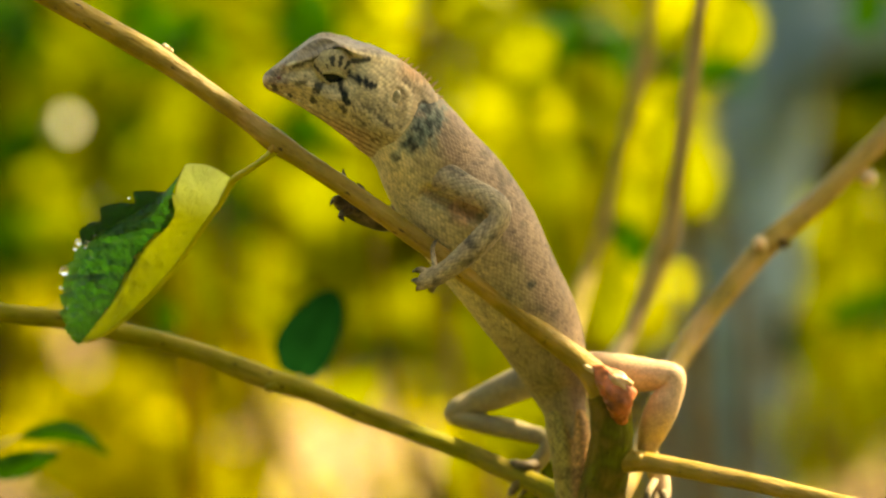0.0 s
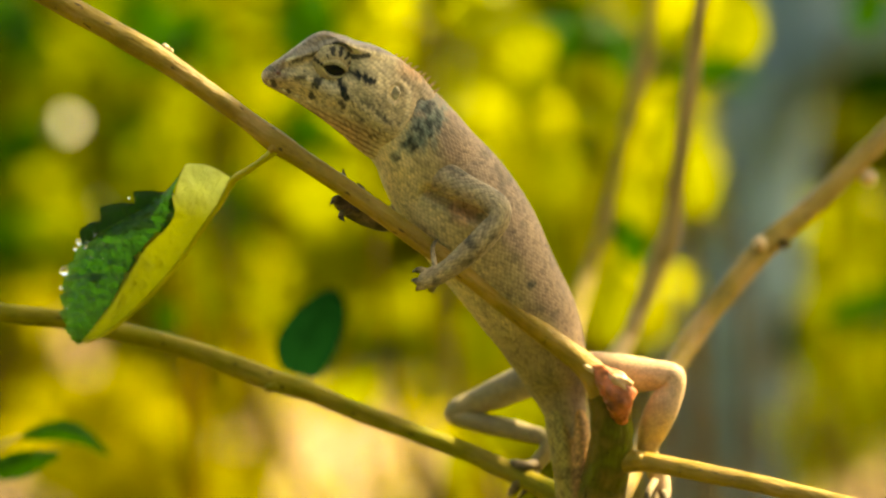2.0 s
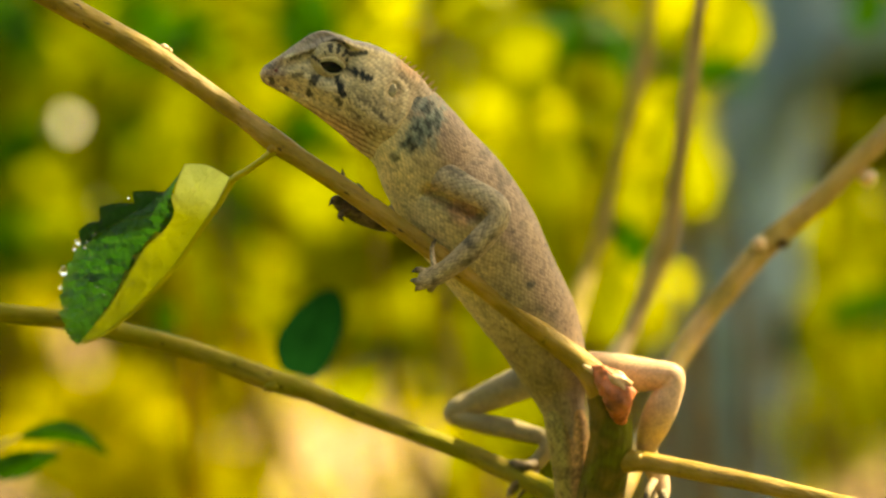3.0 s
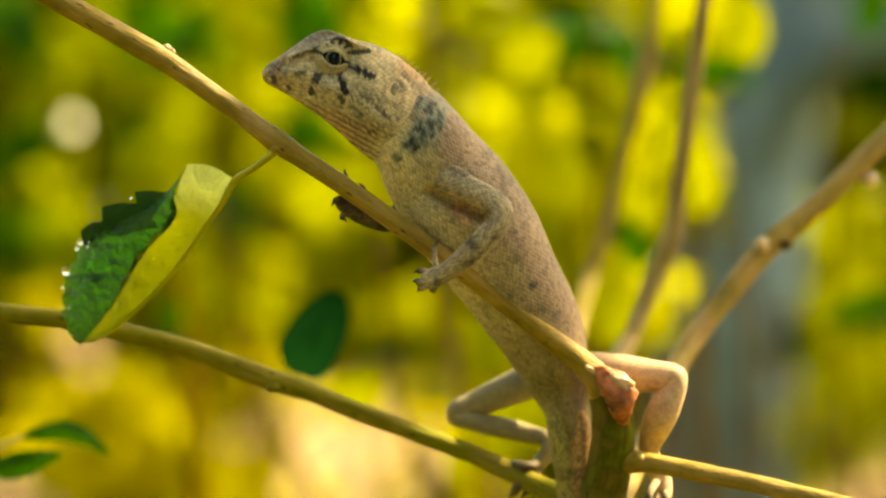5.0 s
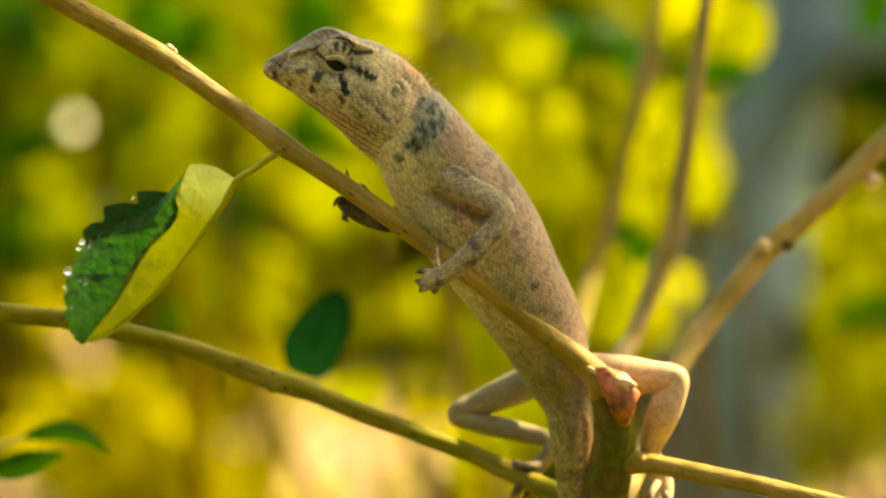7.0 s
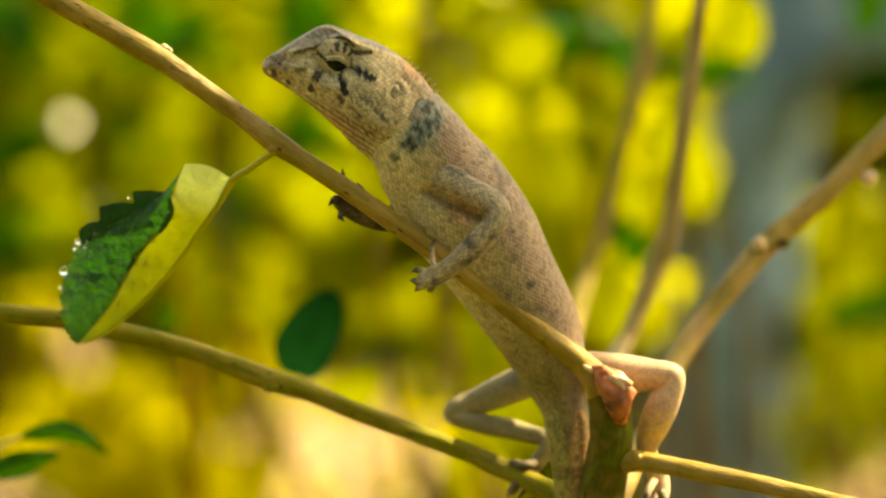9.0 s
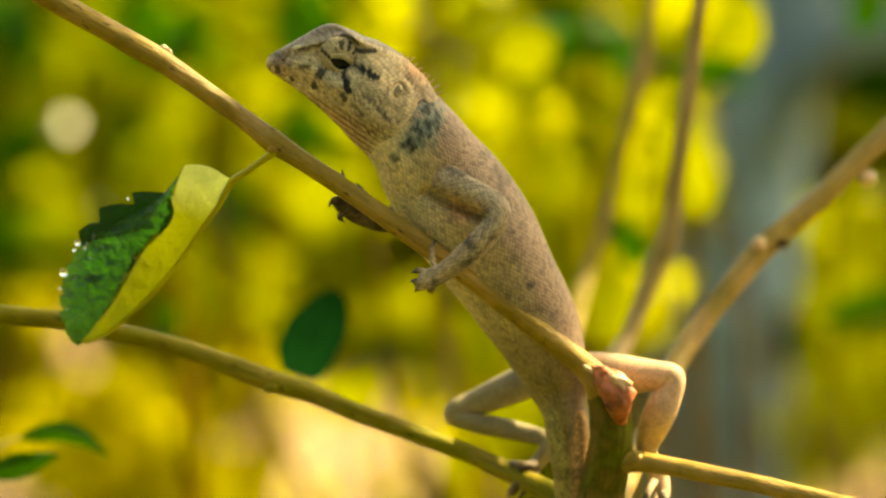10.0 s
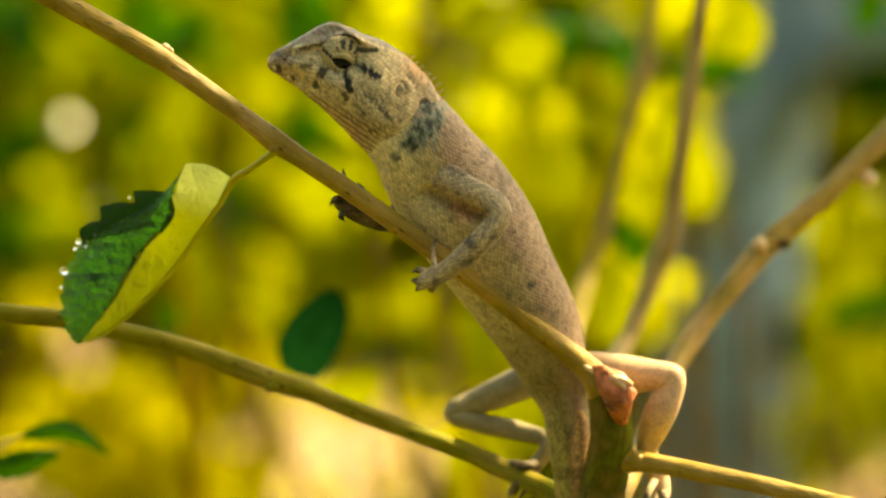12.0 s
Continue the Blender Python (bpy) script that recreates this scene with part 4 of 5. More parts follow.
knob(low_branch, "scar_or_lit_bark", (-31.96, 35, -25.72), 1.6, BARK_GREEN, "", 0.7, 6)
knob(right_twig, "scar_or_lit_bark", (35.29, 15.5, -38.06), 1.8, BARK, "", 0.8, 8)
# pale knob that stands for sunlit bark at the fork
bm = ball(2.1, 0.8, 0.6, 18, mm(26.33, 12.4, -21.54) @ Matrix.Rotation(0.6, 4, 'Y'), 0.3, 9)
bm.transform(TO_SHRUB)
part("scar_or_lit_bark", bm, BUD, stem, "pale knob standing for sunlit bark at the fork")


def build_stub():
    """A broken-off side shoot: a short thick stump with a jagged, fibrous end."""
    bm = tube([(27.4, 13.5, -21.57, 0.9, 1.1), (28.96, 11.8, -22.74, 1.7, 1.7), (30.41, 10.3, -24.31, 2.5, 2.3), (31.51, 9.9, -26.33, 2.7, 2.4), (31.95, 10.5, -28.18, 2.2, 2), (32.13, 12, -29.89, 1.4, 1.4), (32.77, 14.5, -31.44, 0.7, 0.7)], 44, 30, 0.0,
              shape=lambda s, a: 1 + 0.34 * noise.noise(Vector((s * 5, math.cos(a) * 1.8, math.sin(a) * 1.8))) + 0.22 * noise.noise(Vector((s * 12, math.cos(a) * 4, math.sin(a) * 4))))
    bm.transform(TO_SHRUB)
    return bm


stub = part("broken_stub", build_stub(), STUB, stem, "raw orange broken stub")
# raw face made paler for the sun that catches the stub's top
RAW_SUNLIT = plain_material("raw wood paled for sunlight", (0.72, 0.42, 0.22), 0.4, 0.3, 500, bump=0.0005)
bm = ball(2.9, 1.9, 1.5, 24, mm(31.99, 9.6, -24.07) @ Matrix.Rotation(0.66, 4, 'Y'), 0.5, 12)
bm.transform(TO_SHRUB)
part("split_face", bm, RAW_SUNLIT, stub, "raw wood face, paler as if sunlit")


def blade(rows, half, teeth, n=64, across=12, bumpy=0.0003, tooth=0.08):
    """Half a leaf blade: from its midrib (rows x, y, z in mm) out along half(s), a vector in mm; the edge serrated."""
    mid = spline(rows, n)
    bm = bmesh.new()
    uvl = bm.loops.layers.uv.verify()
    grid = []
    for i in range(n):
        s = i / (n - 1)
        w = np.array(half(s))
        own = 0.75 + 0.6 * noise.noise(Vector((int(s * teeth) * 1.7, teeth, 0.5)))
        saw = 1 - tooth * own * ((s * teeth) % 1.0) ** 0.8 * (1 if 0.03 < s < 0.985 else 0)
        row = []
        for j in range(across):
            u = j / (across - 1)
            p = mid[i] + w * u * (saw if j == across - 1 else 1 - tooth * 0.5 * u * u)
            q = Vector(p) * 0.22
            lift = bumpy * 1e3 * (noise.noise(q * 1.3) + 0.5 * noise.noise(q * 3.1)) * u
            lift += 0.25 * math.sin(s * teeth * math.pi * 1.0 + 0.5) * bumpy * 1e3 * u
            v = bm.verts.new(Vector((p[0], p[1] + lift, p[2] + lift * 0.4)) * 1e-3)
            row.append((v, (s * 0.06, u * 0.02)))
        grid.append(row)
    for i in range(n - 1):
        for j in range(across - 1):
            quad = (grid[i][j], grid[i][j + 1], grid[i + 1][j + 1], grid[i + 1][j])
            f = bm.faces.new([q[0] for q in quad])
            for lp, q in zip(f.loops, quad):
                lp[uvl].uv = q[1]
    bmesh.ops.solidify(bm, geom=bm.faces[:], thickness=0.00022)
    bm.transform(TO_SHRUB)
    return bm


# the folded leaf by the lizard: its pale underside folded over to the light, the dark half seen on its upper side
leaf = sprig("leaf_stalk", [(-29.55, -1, 17.47, 0.75, 0.75), (-32.11, 2, 15.75, 0.6, 0.6), (-35.1, 7, 13.96, 0.6, 0.6), (-37.94, 12, 12.34, 0.65, 0.65), (-40.42, 14, 8.08, 0.5, 0.5), (-43.63, 16, 3.8, 0.45, 0.45), (-47.17, 18, -1.13, 0.4, 0.4), (-51.98, 20, -6.82, 0.4, 0.4), (-57.44, 21, -12.11, 0.35, 0.35), (-61.89, 21, -15.63, 0.3, 0.3), (-65.62, 21, -17.18, 0.2, 0.2)],
             STALK, 60, 12, 0.03, 9, label="yellow-green leaf stalk and midrib")
MIDRIB = [(-37.94, 12, 12.55), (-40.52, 14, 8.29), (-43.74, 16, 4.0), (-47.28, 18, -0.93), (-52.08, 20, -6.61), (-57.55, 21, -11.9), (-62.0, 21, -15.42), (-66.45, 21, -17.39)]
FOLD = [(-46.32, 9.5, 15.24), (-49.29, 11, 9.78), (-49.71, 12.5, 6.43), (-51.93, 14.5, 3.38), (-55.28, 16.5, 0.1), (-57.63, 17.5, -3.81), (-61.07, 19, -10.21), (-65.98, 20.5, -16.75)]
MARGIN = [(-49.07, 16, 10.57), (-53.68, 17, 8.12), (-58.92, 18, 5.25), (-64.38, 19, 2.48), (-67.79, 20, -1.14), (-69.6, 20.5, -5.79), (-70.32, 20.5, -10.76), (-69.08, 20.5, -15.2), (-66.76, 21, -17.7)]
ROLL_FOOT = [(-48.62, 15.5, 8.72), (-53.64, 16.5, 7.09), (-58.56, 17.5, 4.84), (-63.07, 18.3, 2.16), (-65.82, 19, 0.1)]
ROLL_EDGE = [(-48.96, 14.5, 11.47), (-54.78, 15.5, 10.57), (-59.49, 16.5, 8.94), (-63.68, 17.3, 6.28), (-66.33, 18, 3.19)]


def ribbon(inner, outer, saw, n=120, across=22, belly=0.0, crinkle=0.5, crown=0.0, start=0.0):
    """A leaf surface between two lines (x, y, z in mm). saw(s) trims its outer edge, belly bows it to the viewer, crown rounds its first end;
    crinkle: the height of the puckers between the veins."""
    A, B = spline(inner, n), spline(outer, n)
    bm = bmesh.new()
    uvl = bm.loops.layers.uv.verify()
    grid = []
    for i in range(n):
        s = i / (n - 1)
        row = []
        for j in range(across):
            u = start + (1 - start) * j / (across - 1)
            reach = 1 - (1 - saw(s)) * step01(0.45, 1.0, u)
            p = A[i] + (B[i] - A[i]) * u * reach
            p[2] += crown * math.sin(math.pi * u) * math.exp(-s / 0.07)
            vein = abs(math.sin(math.pi * (s * 11 + 1.6 * u)))
            q = Vector((p[0] * 0.35, p[2] * 0.35, 4.0))
            swell = vein ** 0.6 * 0.5 + 0.7 * noise.noise(q) + 0.4 * noise.noise(q * 2.7)
            fade = min(1, 6 * (1 - s), 8 * s + 0.3)
            p[1] -= (belly * math.sin(math.pi * u) + crinkle * swell * math.sin(math.pi * (0.12 + 0.76 * u))) * fade
            p[2] += 0.35 * crinkle * swell * fade * u
            row.append((bm.verts.new(Vector(p) * 1e-3), (s * 0.06, u * 0.02)))
        grid.append(row)
    for i in range(n - 1):
        for j in range(across - 1):
            quad = (grid[i][j], grid[i][j + 1], grid[i + 1][j + 1], grid[i + 1][j])
            f = bm.faces.new([q[0] for q in quad])
            for lp, q in zip(f.loops, quad):
                lp[uvl].uv = q[1]
    bmesh.ops.solidify(bm, geom=bm.faces[:], thickness=0.0002)
    bm.transform(TO_SHRUB)
    return bm


def fine_teeth(count, depth):
    return lambda s: 1 - depth * (0.7 + 0.5 * noise.noise(Vector((int(s * count) * 1.7, count, 0.5)))) * ((s * count) % 1.0) ** 1.6


def lobes(s):
    """Three scallops, each widest at its outer end."""
    k = (s * 2.9) % 1.0
    return (0.35 + 0.75 * k ** 0.5) * (1 - step01(0.93, 1.0, k) * 0.6)


part("leaf_half", ribbon(MIDRIB, FOLD, fine_teeth(7, 0.13), 110, 18, 0.6, 0.3, 1.1), LEAF_YOUNG, leaf, "pale yellow-green underside of the folded leaf")
part("leaf_half", ribbon(FOLD, MARGIN, fine_teeth(13, 0.1), 150, 30, 0.8, 0.75, start=-0.12), LEAF_TOP, leaf, "glossy dark green serrated leaf half")
part("leaf_margin", ribbon(ROLL_FOOT, ROLL_EDGE, lobes, 120, 12, 0.2, 0.3), LEAF_SHADED, leaf, "rolled scalloped leaf margin, green darkened for shade")
for at, r in (((-69.28, 20.4, -4.03), 0.85), ((-66.59, 19.4, 1.34), 0.6), ((-65.13, 15.4, 0.41), 0.45), ((-67.23, 19.6, 0.1), 0.42), ((-64.7, 15.2, 1.33), 0.3), ((-63.24, 15, 2.67), 0.28), ((-63.96, 15, -1.43), 0.25), ((-56.9, 14, 9.31), 0.3), ((-69.92, 20.6, -6.93), 0.35), ((-68.44, 16.6, -10.69), 0.3)):
    bm = ball(r, r, r, 14, mm(*at))
    bm.transform(TO_SHRUB)
    part("dew_drop", bm, DEW, leaf, "bright clear dew drop")


def flat_leaf(rows, width, mat, name, parent, label, tilt=(0.3, 1.0), teeth=9, tooth=0.08, blunt=0.8):
    """A whole leaf along its midrib with both halves; tilt: each half's slope away from the picture's plane."""
    a, b = np.array(rows[0], float), np.array(rows[-1], float)
    d = (b - a) / np.linalg.norm(b - a)
    nrm = np.array((d[2], 0, -d[0])) / math.hypot(d[0], d[2])
    bm = bmesh.new()
    for sgn, tl in ((1, tilt[0]), (-1, tilt[1])):
        one = blade(rows, lambda s: tuple((nrm * sgn + np.array((0, tl, 0))) * width * math.sin(math.pi * (0.03 + 0.97 * s) ** 0.8) ** blunt), teeth, 36, 8, tooth=tooth)
        me = bpy.data.meshes.new("half")
        one.to_mesh(me)
        one.free()
        bm.from_mesh(me)
        bpy.data.meshes.remove(me)
    return part(name, bm, mat, parent, label)


dark_leaf = flat_leaf([(-32.44, 140, -27.75), (-31.58, 155, -23.53), (-29.58, 165, -18.74), (-26.89, 172, -13.77), (-24.83, 176, -9.18)], 7.0, LEAF_DARK, "leaf", shrub, "broad dark green leaf standing on a side branch", (0.25, 0.1), 8, 0.03, 0.5)
sprig("leaf_stalk", [(-31.64, 37, -25.37, .8, .8), (-32.08, 90, -27.48, .7, .7), (-31.33, 140, -28.49, .6, .6)], BARK_GREEN, 16, 10, 0.03)
flat_leaf([(-94.47, 105, -46.65), (-89.77, 105, -45.24), (-84.84, 105, -43.83), (-79.43, 105, -42.54)], 3.2, LEAF_SMALL, "leaf", shrub, "small green toothed leaf", (0.5, 0.4), 6, 0.35)
flat_leaf([(-89.03, 118, -39.61), (-81.85, 118, -38.41), (-75.87, 118, -39.97), (-70.48, 118, -43.92)], 2.5, LEAF_SMALL, "leaf", shrub, "narrow curled green leaf", (0.8, 0.5), 6, 0.2)
sprig("branch", [(-94.47, 105, -46.65, 0.7, 0.7), (-99.63, 100, -46.08, 0.9, 0.9), (-104.72, 80, -40.69, 1.1, 1.1), (-104.94, 60, -24.09, 1.3, 1.3), (-101.76, 40, -8.96, 1.5, 1.5), (-92.64, 36, -7.53, 1.5, 1.5)], BARK_GREEN, 36, 10, 0.03)
sprig("leaf_stalk", [(-89.03, 118, -39.61, 0.5, 0.5), (-95.41, 112, -42.01, 0.6, 0.6), (-100.5, 102, -45.75, 0.7, 0.7)], BARK_GREEN, 20, 8, 0.03)


# ---- the bushes behind ----
def shade_leaves():
    """Leaf clumps added above the view to shade the lizard and twigs in flecks."""
    rng = random.Random(5)
    spots = [(x * 1e-3 + sd.x * 0.5, y * 1e-3 + sd.y * 0.5, 1.0 + z * 1e-3 + sd.z * 0.5, r * 1e-3) for x, y, z, r in SHADE_SPOTS]
    root = Vector((0.03, 0.02, 0.0))
    for i, c in enumerate(spots[::2]):
        e = Vector(c[:3]) - root
        rows = [(70, 30, 420, 4, 4), (130, 150, 900, 3.2, 3.2), (e.x * 1e3 + 60, e.y * 1e3 + 40, e.z * 1e3 - 90, 2.2, 2.2), (e.x * 1e3, e.y * 1e3, e.z * 1e3, 1.2, 1.2)]
        part("branch", tube(rows, 24, 8, 0.05, i), BARK, shrub)
    me = leaves_mesh("leaves", [(c[0] - root.x, c[1] - root.y, c[2], c[3]) for c in spots], 170, 0.024, rng, 0.2)
    me.materials.append(LEAF_GREEN)
    ob = new("leaves", me)
    ob.parent = shrub
    tagged(ob, "added green leaves above the view that shade the lizard", kind="stuff")


SHADE_SPOTS = ((-16, 10, 32, 9), (-11, 10, 24, 16), (-3, 10, 14, 17), (8, 10, 2, 12), (13, 10, 8, 12), (-68, 10, 38, 14), (-84, 10, 48, 16), (-72, 10, -186, 20), (-58, 10, -165, 20), (-40, 10, -140, 18), (-92, 36, -10, 13), (-66, 36, -14, 12), (-14, 36, -31, 12), (12, -6, 4, 9), (17, 14, -9, 9), (40, 140, -20, 16), (35, 230, -20, 16), (-38, 36, -22, 10), (37, 280, -9, 16), (30, 250, -28, 14))


def leaves_mesh(name, centres, per, size, rng, flat=0.5):
    """Many small leaves, each a bent six-sided blade, strewn about centres (x, y, z, radius) in metres."""
    verts, faces = [], []
    for (cx, cy, cz, r) in centres:
        for _ in range(int(per * max(0.35, (r / 0.1)) ** 1.6)):
            while True:
                o = Vector((rng.uniform(-1, 1), rng.uniform(-1, 1), rng.uniform(-1, 1)))
                if o.length < 1:
                    break
            c = Vector((cx + o.x * r, cy + o.y * r * 0.8, cz + o.z * r))
            L = size * rng.uniform(0.6, 1.25)
            W = L * rng.uniform(0.2, 0.3)
            m = Euler((rng.gauss(0, 0.7), rng.gauss(0, 0.7), rng.uniform(0, 6.28))).to_matrix()
            if rng.random() < flat:
                m = Euler((rng.gauss(1.1, 0.5), rng.gauss(0, 0.6), rng.uniform(-0.9, 0.9))).to_matrix() @ Matrix.Rotation(rng.uniform(0, 6.28), 3, 'Z')
            i = len(verts)
            for x, y, z in ((0, 0, 0), (0.35, 1, 0.12), (0.72, 0.75, 0.06), (1, 0, -0.15), (0.72, -0.75, 0.06), (0.35, -1, 0.12), (0.4, 0, 0.0), (0.72, 0, -0.04)):
                verts.append(c + m @ Vector(((x - 0.5) * L, y * W, z * L)))
            for f in ((0, 6, 1), (1, 6, 7, 2), (2, 7, 3), (0, 5, 6), (5, 4, 7, 6), (4, 3, 7)):
                faces.append([i + k for k in f])
    me = bpy.data.meshes.new(name)
    me.from_pydata(verts, [], faces)
    me.polygons.foreach_set("use_smooth", [True] * len(faces))
    return me


def bush(label, clumps, mat, size, per, seed, root=None, flat=0.5, full=6):
    """A bush: forked stems from the ground to each clump of leaves. clumps: x, y, z, radius in millimetres at the station."""
    rng = random.Random(seed)
    cs = []
    for x, y, z, r in clumps:
        p = STATION @ Vector((x * 1e-3, y * 1e-3, z * 1e-3))
        cs.append((p.x, p.y, p.z, r * 1e-3))
    seen = list(cs)
    bx = sum(c[0] for c in cs) / len(cs)
    by = max(c[1] for c in cs) + 0.25
    if root:
        bx, by = root
        if full:
            cs += [(bx + rng.uniform(-0.16, 0.16), by + rng.uniform(-0.2, 0.2), 0.22 + 0.17 * i, 0.2) for i in range(full)]
    b = thing("bush", Matrix.Translation((bx, by, 0)), label, "bush", "bushes behind the lizard")
    high = 380
    fork = Vector((0, 0, high * 1e-3))
    bm = tube([(0, 0, -20, 16, 16), (10, 4, high * 0.4, 13, 13), (0, 0, high, 8, 8)], 12, 10, 0.1, seed)
    part("stem", bm, BARK_BUSH, b)
    for c in seen[::1 if len(seen) < 30 else 4]:
        e = Vector((c[0] - bx, c[1] - by + c[3] * 0.4, c[2]))
        low = fork.lerp(e, 0.55)
        low.z = min(low.z, e.z - 0.42)
        mid = Vector((e.x * 0.9 + fork.x * 0.1, e.y * 0.9 + 0.05, e.z - 0.22))
        bm = tube([(*(fork * 1e3), 4, 4), (*(low * 1e3), 2.6, 2.6), (*(mid * 1e3), 1.4, 1.4), (*(e * 1e3), 0.5, 0.5)], 14, 7, 0.08, seed)
        part("branch", bm, BARK_BUSH, b)
    me = leaves_mesh("leaves", [(c[0] - bx, c[1] - by, c[2], c[3]) for c in cs], per, size, rng, flat)
    me.materials.append(mat)
    ob = new("leaves", me)
    ob.parent = b
    tagged(ob, kind="stuff")
    return b


bush("yellow-green sunlit bush with thin leaves", [(-29, 1280, 126, 16), (37, 1320, 119, 26), (18, 1360, 75, 26), (72, 1400, 37, 27), (50, 1440, 65, 20), (-105, 1480, 49, 17), (-86, 1520, 32, 19), (-109, 1560, -10, 16), (-26, 1240, -30, 18), (-8, 1280, -69, 22), (21, 1320, -51, 19), (-5, 1400, 104, 17), (-110, 1320, 93, 16), (-103, 1360, 74, 15)], LEAF_YELLOW, 0.032, 50, 11, (-0.8, 1.95))
bush("yellow-green sunlit bush with thin leaves", [(132, 1190, 120, 12), (136, 1230, 98, 9), (114, 1270, 60, 22), (120, 1310, 35, 19), (90, 1350, -19, 23), (98, 1390, -39, 17), (149, 1430, 54, 12), (154, 1470, 31, 12), (69, 1510, 99, 21), (94, 1190, 84, 15), (69, 1230, 6, 18), (127, 1100, 116, 11), (128, 1100, 101, 8), (101, 1100, 46, 16), (108, 1100, 34, 13), (125, 1100, 40, 8), (78, 1100, -29, 14), (83, 1100, -8, 13), (130, 1150, 111, 10), (15, 1050, 62, 16), (32, 1080, 107, 15), (59, 1050, 29, 16), (48, 1080, 63, 14), (61, 1060, 3, 14), (41, 1100, 40, 13), (87, 1060, 58, 12), (-24, 1080, 112, 14), (111, 1080, 67, 11), (81, 1050, 0, 15), (76, 1060, 17, 14), (98, 1060, -22, 11), (62, 1050, -22, 14), (54, 1060, 3, 14), (94, 1080, -33, 11), (119, 1040, 36, 8)], LEAF_YELLOW, 0.032, 58, 12, (0.85, 1.9))
bush("yellow-green sunlit bush with thin leaves", [(270, 1540, -7, 20), (260, 1580, -43, 22), (287, 1620, -66, 22), (227, 1300, 13, 14), (239, 1300, -19, 16), (211, 1300, -38, 13), (220, 1300, -69, 16), (281, 1820, -12, 24), (277, 1860, -73, 33), (220, 1540, -92, 21), (267, 1580, -94, 22), (280, 1620, 23, 15), (215, 1350, -95, 20), (245, 1350, -120, 24), (270, 1350, -90, 22), (205, 1350, -135, 18)], LEAF_YELLOW, 0.032, 45, 13, (1.0, 2.2))
bush("low golden-yellow leafy bush", [(-223, 1690, -106, 36), (-196, 1730, -128, 33), (-140, 1770, -162, 24), (-296, 1850, -49, 20), (-151, 1890, -83, 21), (-170, 1930, -143, 25), (-280, 1970, -154, 21), (-319, 2010, -113, 26), (14, 1810, -128, 24), (-116, 1850, -106, 18), (-130, 1890, -149, 23), (-23, 1930, -122, 19), (-36, 1970, -175, 21), (-97, 2010, -187, 20), (-156, 1150, -76, 15), (-176, 1150, -93, 15), (-202, 1150, -81, 15), (23, 1250, -80, 15), (35, 1200, -60, 12), (23, 1890, -166, 25), (-78, 1930, -118, 15), (-173, 1180, -83, 16), (-188, 1180, -115, 15), (-155, 1180, -107, 13), (-215, 1180, -101, 12), (-135, 1180, -121, 13), (-158, 1080, -73, 11), (-183, 1080, -78, 11), (-194, 1080, -117, 11)], LEAF_GOLD, 0.032, 45, 14, (-1.0, 2.3))
bush("olive-green sunlit leafy bush", [(-109, 1240, 117, 12), (-207, 1360, 95, 15), (-246, 1440, 82, 19), (-161, 1480, 84, 21), (-213, 1520, 138, 18), (-174, 1560, 4, 18), (-213, 1240, 31, 14), (-142, 1280, 38, 16), (-153, 1120, 32, 17), (-195, 1160, 6, 18), (-109, 1200, -30, 16), (-139, 1240, -12, 15), (-227, 1280, -12, 16), (-72, 1320, -9, 14), (-191, 1360, 102, 18), (-235, 1400, 107, 17), (-131, 1440, 116, 15), (-47, 1120, 32, 11), (-142, 1160, 53, 13)], LEAF_OLIVE, 0.032, 50, 18, (-0.9, 1.6))
bush("deep green leafy bush", [(-69, 1090, 110, 10), (-73, 1130, 59, 7), (-113, 1170, 22, 10), (-224, 1210, 3, 18), (-236, 1250, 117, 18), (-168, 1290, 129, 19), (-243, 1330, 49, 19), (-179, 1370, 63, 15), (-31, 1410, -60, 10), (-128, 1090, 107, 11)], LEAF_GREEN, 0.034, 80, 15, (-0.75, 1.75))
bush("deep green leafy bush", [(50, 1090, 97, 11), (68, 1130, 101, 13), (90, 1170, 101, 13), (119, 1210, 99, 12), (151, 1250, 98, 8), (84, 1290, 55, 9), (107, 1330, 4, 8), (28, 1370, 132, 10), (72, 1410, 141, 10)], LEAF_GREEN, 0.034, 80, 16, (0.75, 1.75))
# its tall leaf column, out of view, is added to shade the trunk
bush("deep green leafy bush", [(254, 1440, -34, 17), (220, 1480, -52, 10), (260, 1520, 152, 16), (262, 1440, 100, 14), (285, 1440, 96, 15)], LEAF_GREEN, 0.034, 80, 17, (1.19, 2.14), full=15)

